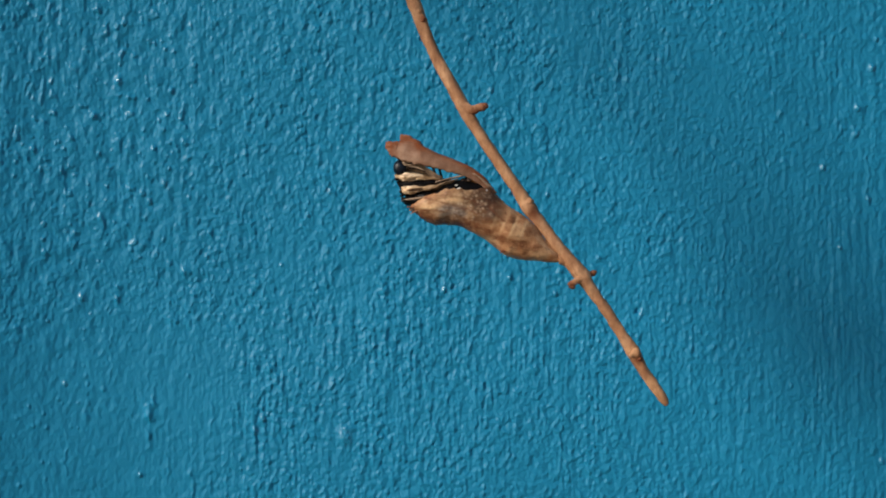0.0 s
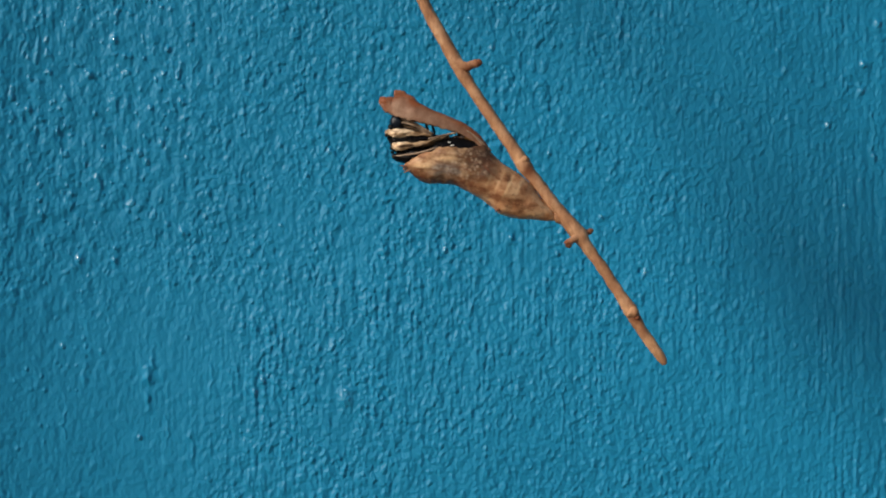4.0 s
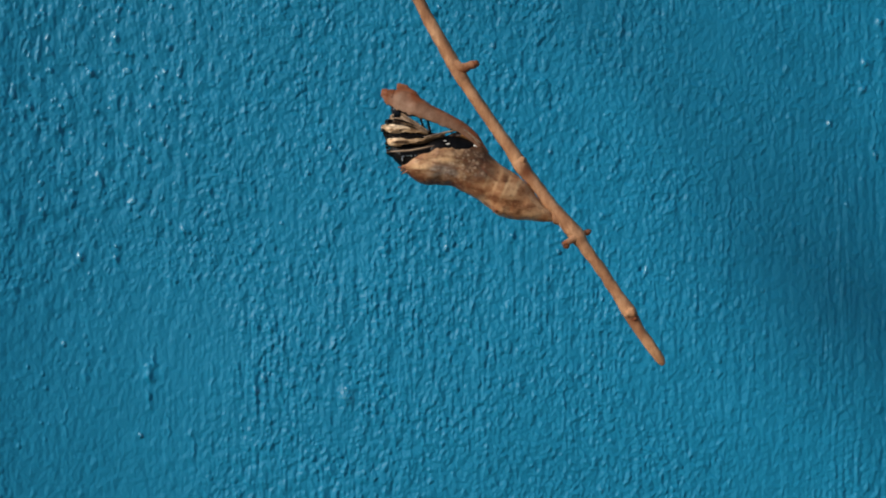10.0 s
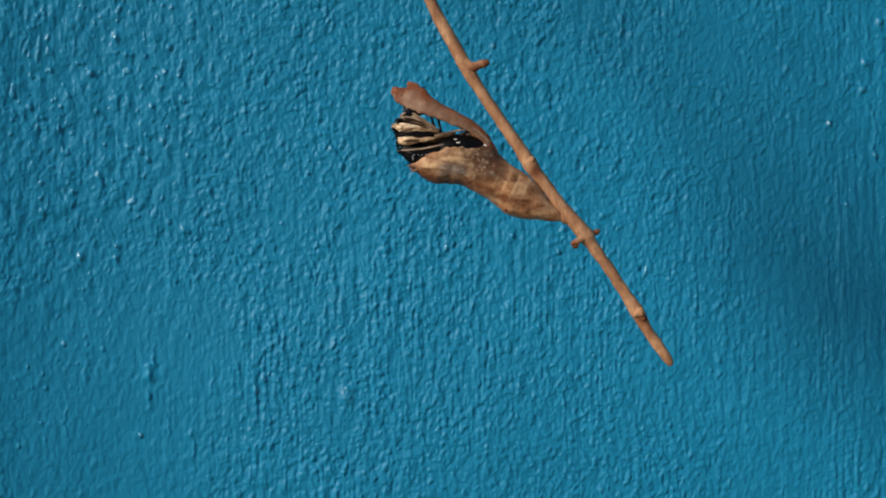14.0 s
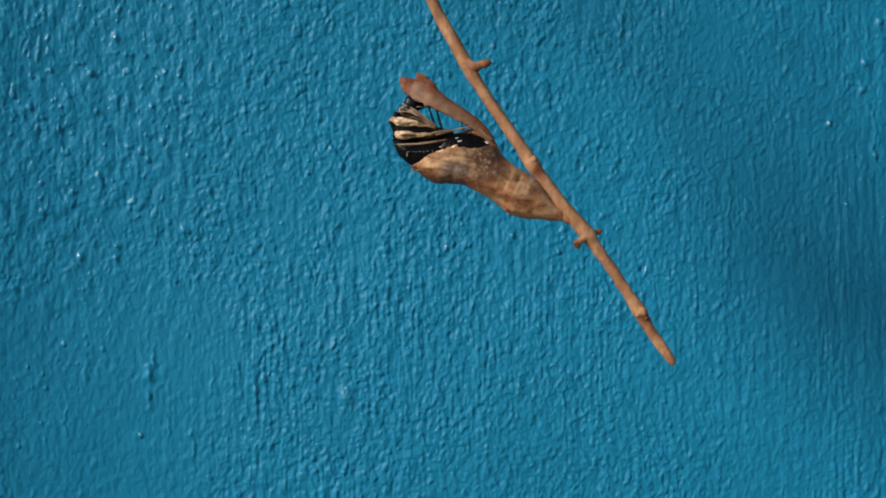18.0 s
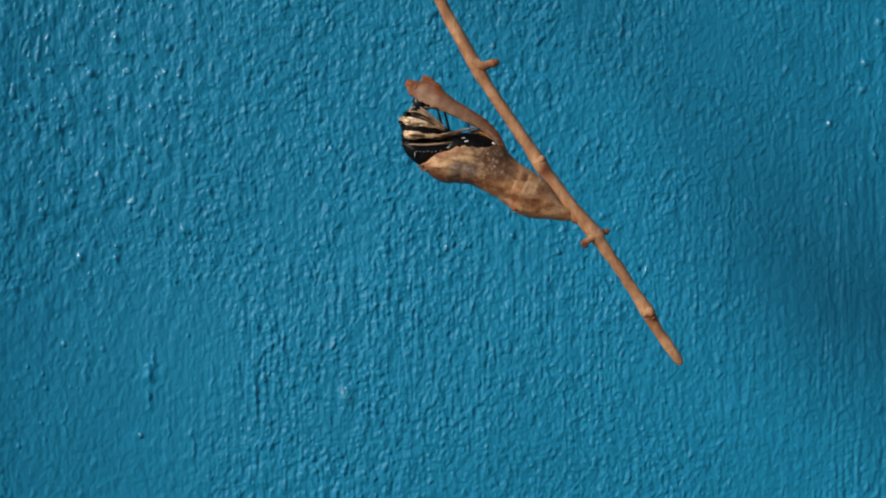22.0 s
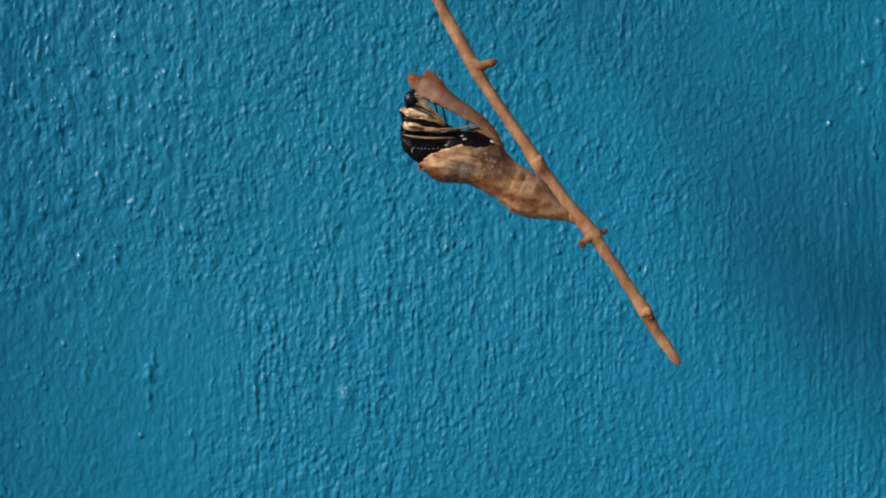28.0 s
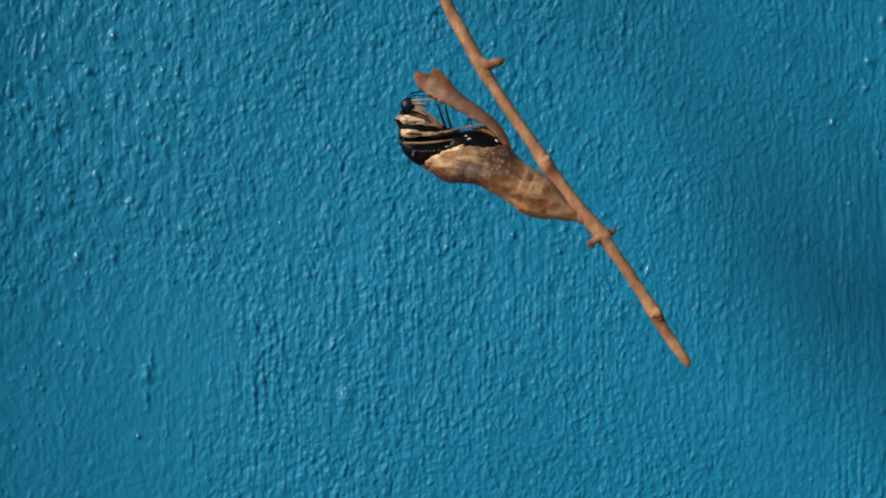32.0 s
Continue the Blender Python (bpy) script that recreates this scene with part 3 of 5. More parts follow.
flap = part("head_flap", shell(FLAP_ROWS, 84, 44, HINGE, uneven=1.5, ragged=12, lumps=2.2), FLAP, chrysalis, "lifted brown flap of pupal skin with two horns", fields=(("rust", rust_field),))
flap.location = place(*HINGE)
part("horn", loft([(732, 156, 716, 182, 10, 6.5), (721, 154, 711, 172, 11, 5.5), (714, 153, 707, 165, 11, 4), (709, 154, 706, 160, 11, 1.6), (707, 156, 706, 158, 11, 0.6)], 20, 18, HINGE, 2.6), FLAP, flap, fields=(("rust", lambda c: 0.08 + 0.8 * rust_field(c)),))
part("horn", loft([(779, 175, 742, 184, 6, 7), (769, 161, 737, 170, 5, 6), (755, 149, 734, 158, 4, 4.5), (746, 145, 733, 150, 4, 3), (738, 143, 734, 145, 4, 0.8)], 22, 18, HINGE, 2.6), FLAP, flap, fields=(("rust", lambda c: 0.12 + 0.8 * rust_field(c)),))

# ---- the butterfly ----
BODY = (840, 245)
butterfly = thing("butterfly", place(*BODY, 0, (784, 441)) + Vector((0, 0, HEIGHT)), "wet black and cream striped butterfly pushing out of its pupal case", "butterfly")
part("thorax", loft([(776, 250, 779, 266, 6, 12), (793, 237, 797, 280, 5, 19), (818, 230, 822, 290, 4, 21), (845, 233, 850, 290, 3, 21), (866, 242, 868, 290, 2, 20), (882, 258, 880, 282, 2, 10)], 32, 24, BODY, 0.8), BLACK, butterfly)
for x, y, rx, ry, lean in ((813, 241, 3.2, 1.2, -4), (818, 246.5, 4.0, 1.4, -8), (866, 250, 3.8, 1.8, 30)):
    part("wing_spot", blob(x, y, 23.5, rx, ry, 2.0, BODY, lean), WHITE, butterfly, "white spot")
for rows in (((764, 183, 2, 1.5), (769, 200, 4, 2.0), (777, 225, 6, 2.4)), ((777, 186, -6, 1.5), (781, 202, -4, 2.0), (787, 225, 0, 2.4)), ((822, 205, 2, 0.8), (822, 214, 4, 1), (824, 226, 6, 1.4))):
    part("leg", tube(rows, 14, 8, BODY, 0.3), BLACK, butterfly)

part("wing_patch", loft([(814, 232, 815, 237, 3, 5), (827, 226, 828, 237, 4, 9), (842, 224, 843, 237, 5, 10), (854, 230, 855, 240, 5, 9), (864, 239, 864, 245, 5, 6)], 22, 20, BODY, 1.6, 0.15, 7), ORANGE, butterfly, "small orange patch")
for rows in (((776, 235, 22, 1.2), (800, 229, 22, 1.6), (822, 224, 18, 1.8), (842, 221, 16, 1.6), (857, 228, 16, 1.5), (876, 245, 15, 1.2)), ((834, 216, 12, 1.0), (848, 222, 19, 1.3), (862, 234, 19, 1.2), (872, 246, 18, 0.9))):
    part("wing_vein", tube(rows, 30, 8, BODY, 0.7), TAN, butterfly, "pale tan vein")

FOLD = (800, 232)
wings = part("forewing", loft([(694, 247, 695, 253, 4, 6), (703, 245, 704, 262, 5, 12), (722, 246, 723, 268, 6, 16), (745, 246, 746, 268, 6, 17), (770, 243, 772, 266, 6, 17), (795, 238, 798, 262, 4, 16), (812, 238, 816, 256, 2, 12)], 40, 36, FOLD, 1.0, 0.10, 9, 5),
             BLACK, butterfly, "crumpled black wing with cream stripes")
wings.location = place(*FOLD, 0, BODY)
HIND = (770, 270)
hind = part("hindwing", loft([(698, 247, 700, 262, 4, 9), (704, 243, 708, 276, 5, 14), (718, 244, 722, 288, 6, 18), (738, 247, 740, 295, 6, 20), (760, 248, 762, 296, 6, 20), (785, 246, 788, 290, 5, 19), (806, 246, 812, 282, 3, 13)], 40, 36, HIND, 1.0, 0.08, 9, 3),
            BLACK, butterfly, "black wing with pale bluish dots")
hind.location = place(*HIND, 0, BODY)
part("wing_fold", loft([(690, 209, 693, 216, -8, 4), (700, 204, 702, 246, -6, 10), (730, 206, 732, 254, -4, 14), (765, 219, 768, 252, -2, 14), (800, 230, 802, 244, 0, 12)], 26, 20, FOLD, 0.9, 0.08, 7, 6), BLACK, wings, "black wing under the stripes")


def rootward(c):
    px, py = units(c, FOLD)
    return 1 / (1 + math.exp((738 - px) / 7)) + 0.8 * math.exp(-((px - 694) / 4) ** 2) + 2.0 * max(0, noise.noise((px * 0.10, py * 0.30, 3.3)) - 0.05)


part("wing_stripe", loft([(699, 229, 700, 233, 16, 3), (702, 227, 703, 241, 18, 5), (712, 228, 713, 243, 19, 6), (728, 231, 728, 243, 19, 5.5), (746, 233, 746, 241, 18, 4.5), (764, 233, 765, 239, 17, 4), (782, 231, 783, 235, 15, 3), (792, 229, 793, 231, 13, 1.5)], 44, 30, FOLD, 3.0, 0.12, 5, 6),
     CREAM, wings, "cream stripe", fields=(("brown", rootward),))
part("wing_stripe", loft([(691, 203, 692, 207, 7, 2), (698, 201, 699, 215, 9, 4), (708, 202, 710, 220, 10, 5), (722, 205, 722, 221, 11, 5.5), (736, 209, 735, 221, 11, 5), (748, 214, 746, 222, 10, 4), (762, 220, 760, 225, 9, 3), (774, 226, 773, 228, 8, 1.5)], 44, 30, FOLD, 3.0, 0.12, 5, 6),
     CREAM, wings, "cream stripe", fields=(("brown", rootward),))
part("wing_band", loft([(715, 179, 713, 184, 6, 2.5), (725, 185, 722, 192, 8, 3.5), (740, 197, 736, 205, 9, 4), (756, 209, 751, 217, 8, 3.5), (772, 221, 769, 226, 6, 2)], 30, 22, FOLD, 1.2, 0.12, 5), TAN, wings, "tan band along the wing's upper edge")
part("wing_edge", loft([(744, 239, 746, 245, 9, 5), (762, 234, 764, 242, 9, 7), (784, 229, 786, 238, 7, 8), (800, 228, 801, 234, 4, 5)], 24, 22, FOLD, 0.9, 0.2, 7), OLIVE, wings, "brown wing edge")
part("wing_fold", loft([(706, 186, 699, 203, -2, 7), (724, 188, 716, 209, 0, 12), (745, 201, 740, 216, 0, 13), (772, 222, 771, 227, 0, 7)], 26, 30, FOLD, 1.0, 0.3, 9, 4), OLIVE, wings, "brown wing fold")
for rows in (((695, 251, 10, 1.3), (714, 252, 19, 1.6), (745, 252, 23, 1.8), (790, 246, 20, 1.3)), ((712, 179, 9, 1.2), (728, 187, 13, 1.6), (750, 204, 13, 1.5), (773, 222, 9, 1.1)), 
             ((704, 193, 5, 1.0), (722, 194, 13, 1.4), (742, 204, 15, 1.3), (766, 220, 9, 0.9))):
    part("wing_vein", tube(rows, 26, 8, FOLD, 0.7), TAN, wings, "pale tan vein")
for rows in (((748, 187, 10, 1.1), (724, 184, 11, 1.5), (709, 188, 10, 1.6), (713, 196, 11, 1.5), (742, 199, 12, 1.1)), ((748, 239, 14, 1.2), (766, 235, 16, 1.6), (784, 230, 15, 1.5), (800, 228, 9, 1.1))):
    part("wing_vein", tube(rows, 26, 8, FOLD, 0.7), TAN, wings, "pale tan vein")
for rows in (((699, 201, 12, 0.9), (720, 204, 16, 1.1), (748, 213, 15, 0.8)), ((700, 196, 11, 0.9), (722, 197, 15, 1.1), (744, 207, 15, 0.8)), ((700, 222, 14, 1.2), (725, 224, 18, 1.6), (770, 232, 10, 1))):
    part("wing_vein", tube(rows, 20, 8, FOLD, 0.6), BLACK, wings, "black vein")
for x, y, d, rx, ry in ((691, 213, 5, 4, 3), (696, 236, 8, 4, 3.4), (696, 243, 8, 4, 3), (695, 205, 4, 3.5, 2.5), (703, 200, 6, 9, 6)):
    part("wing_tip", blob(x, y, d, rx, ry, min(7, 2 * ry), FOLD, 20, 1.4), BLACK, wings, "black scalloped wing tip")
for x, y, rx, ry in ((719, 271, 1.1, 4.5), (722, 266, 2.2, 1), (729, 266, 1.6, 0.9), (735, 267, 1.4, 0.9), (742, 266, 1.6, 0.9), (749, 267, 1.3, 0.8), (756, 266, 1.5, 0.9), (764, 265, 1.3, 0.8), (778, 259, 3.2, 1.2)):
    part("wing_spot", blob(x, y, 25.4, rx, ry, 1.6, HIND, 0, 0.4), PEARL, hind, "pale bluish dot")
for i, (x, y, rx, ry, lean) in enumerate(((748, 287, 9, 6, -40), (756, 280, 11, 6, -20), (768, 276, 11, 5.5, -35), (779, 271, 11, 5.5, -15), (791, 267, 10, 5, -30), (801, 264, 8, 4.5, -15),
                                          (764, 287, 13, 7, -30), (784, 279, 14, 7, -25), (800, 273, 11, 6, -20))):
    part("wing_frill", blob(x, y - 2, 19 + 1.5 * (i % 3), rx * 1.1, ry, 7, HIND, lean, 4.6), FRILL, hind, "crumpled cream wing margin")

HEAD = (709, 185)
head = part("head", loft([(700, 186, 702, 196, -2, 8), (708, 176, 710, 202, -3, 11), (720, 178, 722, 200, -3, 11), (732, 184, 733, 197, -3, 7)], 22, 18, HEAD, 0.6), BLACK, butterfly, "black hairy head")
head.location = place(*HEAD, 0, BODY)
part("eye", blob(711, 187, 5, 13, 15, 11, HEAD, 0, 0.15), EYE, head, "bulging blue-black eye")
part("eye", blob(713, 186, -13, 12, 13, 9, HEAD, 0, 0.15), EYE, head, "bulging blue-black eye")
for rows in (((708, 174, 4, 1.3), (716, 166, 5, 1.1), (728, 163, 6, 1), (742, 162, 7, 0.9)), ((707, 178, 8, 1.1), (718, 171, 9, 1), (732, 170, 10, 0.9), (746, 171, 10, 0.8))):
    part("antenna", tube(rows, 18, 8, HEAD, 0.2), BLACK, head)
for rows in (((711, 180, 10, 2.2), (732, 178, 14, 1.8), (758, 177, 15, 1.2)), ((713, 183, 11, 2), (728, 184, 14, 1.6), (742, 186, 15, 1.1))):
    part("palp", tube(rows, 14, 8, HEAD, 0.4), TAN, head, "pale tan mouthpart")


# ---- an unseen shoot above the twig, added to shade the wall ----
def leaf_green():
    m, t, b = material("green leaf", (0.05, 0.10, 0.03), 0.45, 0.4)
    c = ramp(t, speckle(t, 160, 4), [(0.3, (0.035, 0.075, 0.018)), (0.7, (0.075, 0.13, 0.035))])
    t.links.new(c, b.inputs["Base Color"])
    sheer(m, t, b, c, 0.2)
    return m


LEAF = leaf_green()


def leaf_blade(length, width):
    bm = bmesh.new()
    rows = []
    for i in range(13):
        u = i / 12
        half = width / 2 * math.sin(math.pi * min(1, u * 0.94 + 0.03)) ** 0.8
        sag = -0.10 * length * u * u
        rows.append([bm.verts.new((k * half, u * length, sag + abs(k) * half * 0.25 + z)) for z in (0.0, -0.0004) for k in (-1, -0.5, 0, 0.5, 1)])
    for a, b in zip(rows, rows[1:]):
        for k in range(4):
            bm.faces.new((a[k], a[k + 1], b[k + 1], b[k]))
            bm.faces.new((a[k + 5], b[k + 5], b[k + 6], a[k + 6]))
        bm.faces.new((a[0], b[0], b[5], a[5]))
        bm.faces.new((a[4], a[9], b[9], b[4]))
    for r in (rows[0], rows[-1]):
        for k in range(4):
            bm.faces.new((r[k], r[k + 1], r[k + 6], r[k + 5]))
    bmesh.ops.recalc_face_normals(bm, faces=bm.faces)
    return bm


SHADE_DISTANCE = 0.175
shoot = thing("unseen_shade_shoot", Vector((-0.42, -0.10, 0)), "unseen leafy shoot added to shade the wall", "plant")


def shaded(px, py):
    """Where an added leaf hangs, out of view, that shades the wall at that spot."""
    return Vector(((px - 784) * 9.85e-5, WALL_Y, HEIGHT + (441 - py) * 9.85e-5)) + SUN * SHADE_DISTANCE


def rod(points, radius, name, mat):
    bm = bmesh.new()
    line = [Vector(r) for r in curve(points, 40)]
    rings = []
    for i, p in enumerate(line):
        way = (line[min(i + 1, 39)] - line[max(i - 1, 0)]).normalized()
        side = way.orthogonal().normalized()
        up = way.cross(side)
        r = radius * (1 - 0.7 * i / 39)
        rings.append([bm.verts.new(p + (side * math.cos(k * math.pi / 4) + up * math.sin(k * math.pi / 4)) * r) for k in range(8)])
    for a, b in zip(rings, rings[1:]):
        for k in range(8):
            bm.faces.new((a[k], a[(k + 1) % 8], b[(k + 1) % 8], b[k]))
    bm.faces.new(rings[0])
    bm.faces.new(rings[-1])
    bmesh.ops.recalc_face_normals(bm, faces=bm.faces)
    return part(name, bm, mat, shoot, fields=(("scar", lambda c: 0), ("pale", lambda c: 0)))


base = shoot.location
top = shaded(900, -120) - base
rod([(0, 0, -0.02), (0.02, 0.0, 0.4), (0.08, 0.02, 0.8), (top.x - 0.10, top.y, top.z + 0.05), tuple(top)], 0.0022, "stalk", BARK)
# leaves sized and placed only for the soft dark areas they cast
for px, py, qx, qy, width in ((1110, -70, 1440, 330, 0.0085), (1378, 262, 1675, 820, 0.0212), (740, -160, 960, -95, 0.020)):
    a, b = shaded(px, py), shaded(qx, qy)
    way = (b - a).normalized()
    side = way.cross(SUN).normalized()
    ob = part("leaf", leaf_blade((b - a).length, width), LEAF, shoot)
    m = Matrix((side, way, side.cross(way))).transposed().to_4x4()
    m.translation = a - base
    ob.matrix_local = m
    ob.data.name = "leaf"

# ---- movement ----
def motions():
    sway = [
        (0, pose(0.01759, 0, 0.75105, 0, -0.02)), (0.1, pose(0.01797, 0, 0.7509, 0, -0.16)), (0.2, pose(0.01762, 0, 0.75086, 0, -0.31)),
        (0.3, pose(0.01726, 0, 0.75082, 0, -0.46)), (0.4, pose(0.01631, 0, 0.75115, 0, -0.61)), (0.5, pose(0.01509, 0, 0.75119, 0, -0.75)),
        (0.7, pose(0.0137, 0, 0.75076, 0, -0.18)), (0.8, pose(0.01284, 0, 0.75062, 0, 0.10)), (1, pose(0.01247, 0, 0.75093, 0, 0.67)),
        (1.2, pose(0.014, 0, 0.75092, 0, 0.15)), (1.3, pose(0.01521, 0, 0.75087, 0, -0.11)), (1.5, pose(0.01696, 0, 0.75112, 0, -0.63)),
        (1.7, pose(0.01832, 0, 0.75133, 0, -0.47)), (1.8, pose(0.01875, 0, 0.75121, 0, -0.39)), (2, pose(0.01758, 0, 0.75112, 0, -0.23)),
        (2.2, pose(0.01568, 0, 0.75092, 0, 0.10)), (2.5, pose(0.01321, 0, 0.75085, 0, 0.61)), (2.7, pose(0.01277, 0, 0.75055, 0, -0.13)),
        (3, pose(0.01348, 0, 0.75116, 0, -1.24)), (3.2, pose(0.01458, 0, 0.75122, 0, -0.91)), (3.5, pose(0.01558, 0, 0.7512, 0, -0.40)),
        (5.5, pose(0.01868, 0, 0.75122, 0, -0.19)), (5.7, pose(0.01856, 0, 0.75106, 0, -0.19)), (6, pose(0.01836, 0, 0.75082, 0, -0.18)),
        (6.2, pose(0.01845, 0, 0.75078, 0, -0.36)), (6.5, pose(0.01727, 0, 0.75086, 0, -0.63)), (6.7, pose(0.01735, 0, 0.7508, 0, -0.29)),
        (7, pose(0.01754, 0, 0.75101, 0, 0.21)), (7.2, pose(0.01829, 0, 0.75114, 0, -0.10)), (7.5, pose(0.01937, 0, 0.75117, 0, -0.57)),
        (7.7, pose(0.01958, 0, 0.75116, 0, -0.33)), (8, pose(0.01796, 0, 0.75082, 0, 0.03)), (8.2, pose(0.01771, 0, 0.75062, 0, -0.07)),
        (8.5, pose(0.01696, 0, 0.75079, 0, -0.22)), (8.7, pose(0.01751, 0, 0.7508, 0, -0.25)), (9, pose(0.01764, 0, 0.7511, 0, -0.30)),
        (9.2, pose(0.01817, 0, 0.75115, 0, -0.01)), (9.5, pose(0.01818, 0, 0.75101, 0, 0.41)), (9.7, pose(0.01818, 0, 0.75087, 0, 0.04)),
        (10, pose(0.01631, 0, 0.75087, 0, -0.52)), (10.2, pose(0.01554, 0, 0.7507, 0, -0.37)), (10.5, pose(0.01422, 0, 0.75096, 0, -0.14)),
        (10.7, pose(0.01496, 0, 0.75095, 0, -0.28)), (11, pose(0.01696, 0, 0.75128, 0, -0.48)), (11.2, pose(0.01826, 0, 0.75127, 0, -0.50)),
        (11.5, pose(0.01843, 0, 0.75112, 0, -0.52)), (11.7, pose(0.01822, 0, 0.75085, 0, -0.37)), (12, pose(0.01706, 0, 0.75088, 0, -0.14)),
        (12.2, pose(0.01736, 0, 0.75081, 0, -0.24)), (12.5, pose(0.01742, 0, 0.75104, 0, -0.39)), (12.7, pose(0.01818, 0, 0.75103, 0, -0.23)),
        (13, pose(0.0185, 0, 0.75112, 0, 0)), (13.2, pose(0.01901, 0, 0.75104, 0, -0.20)), (13.5, pose(0.01874, 0, 0.75105, 0, -0.49)),
        (13.7, pose(0.01853, 0, 0.75079, 0, -0.34)), (14, pose(0.01748, 0, 0.7509, 0, -0.11)), (14.2, pose(0.0176, 0, 0.75082, 0, -0.17)),
        (14.5, pose(0.01791, 0, 0.75113, 0, -0.25)), (16.5, pose(0.01831, 0, 0.75112, 0, -0.08)), (16.7, pose(0.01902, 0, 0.75105, 0, -0.17)),
        (17, pose(0.01965, 0, 0.75109, 0, -0.31)), (17.2, pose(0.01959, 0, 0.75102, 0, -0.27)), (17.5, pose(0.01837, 0, 0.75089, 0, -0.22)),
        (17.7, pose(0.01819, 0, 0.75066, 0, -0.23)), (18, pose(0.01778, 0, 0.75094, 0, -0.23)), (18.2, pose(0.01841, 0, 0.75089, 0, -0.21)),
        (18.5, pose(0.0192, 0, 0.75106, 0, -0.19)), (18.7, pose(0.01976, 0, 0.75096, 0, -0.20)), (19, pose(0.01967, 0, 0.75105, 0, -0.22)),
        (19.2, pose(0.01959, 0, 0.75095, 0, -0.27)), (19.5, pose(0.01855, 0, 0.75091, 0, -0.34)), (19.7, pose(0.01853, 0, 0.75079, 0, -0.32)),
        (20, pose(0.0185, 0, 0.75092, 0, -0.29)), (20.2, pose(0.0192, 0, 0.75094, 0, -0.33)), (20.5, pose(0.01968, 0, 0.75104, 0, -0.39)),
        (20.7, pose(0.01995, 0, 0.75102, 0, -0.30)), (21, pose(0.01923, 0, 0.75098, 0, -0.17)), (21.2, pose(0.01887, 0, 0.7509, 0, -0.17)),
        (21.5, pose(0.01817, 0, 0.75098, 0, -0.16)), (21.7, pose(0.01851, 0, 0.7509, 0, -0.14)), (22, pose(0.01879, 0, 0.75098, 0, -0.10)),
        (22.2, pose(0.0194, 0, 0.7509, 0, -0.16)), (22.5, pose(0.01979, 0, 0.75099, 0, -0.25)), (22.7, pose(0.0199, 0, 0.75088, 0, -0.23)),
        (23, pose(0.01873, 0, 0.75092, 0, -0.22)), (23.2, pose(0.01849, 0, 0.75082, 0, -0.19)), (23.5, pose(0.01779, 0, 0.7509, 0, -0.16)),
        (23.7, pose(0.01828, 0, 0.75083, 0, -0.14)), (24, pose(0.01867, 0, 0.751, 0, -0.12)), (24.2, pose(0.01932, 0, 0.75097, 0, -0.18)),
        (24.5, pose(0.01927, 0, 0.75104, 0, -0.27)), (24.7, pose(0.01937, 0, 0.75095, 0, -0.27)), (25, pose(0.01832, 0, 0.75104, 0, -0.27)),
        (25.2, pose(0.01846, 0, 0.75094, 0, -0.30)), (25.5, pose(0.01798, 0, 0.75103, 0, -0.35)), (27.5, pose(0.0184, 0, 0.75097, 0, -0.18)),
        (27.7, pose(0.01881, 0, 0.75098, 0, -0.13)), (28, pose(0.01849, 0, 0.75099, 0, -0.06)), (28.2, pose(0.01886, 0, 0.75096, 0, -0.20)),
        (28.5, pose(0.01892, 0, 0.751, 0, -0.42)), (28.7, pose(0.01945, 0, 0.7509, 0, -0.50)), (29, pose(0.01901, 0, 0.75099, 0, -0.63)),
        (29.2, pose(0.01909, 0, 0.75091, 0, -0.46)), (29.5, pose(0.01838, 0, 0.751, 0, -0.20)), (29.7, pose(0.01868, 0, 0.75094, 0, -0.33)),
        (30, pose(0.01852, 0, 0.75107, 0, -0.53)), (30.2, pose(0.01884, 0, 0.75096, 0, -0.56)), (30.5, pose(0.01878, 0, 0.7511, 0, -0.61)),
        (30.7, pose(0.01893, 0, 0.75105, 0, -0.49)), (31, pose(0.01901, 0, 0.7511, 0, -0.32)), (31.2, pose(0.01932, 0, 0.75106, 0, -0.44)),
        (31.5, pose(0.0194, 0, 0.75107, 0, -0.62)), (32, pose(0.01942, 0, 0.75087, 0, -0.27)),
    ]
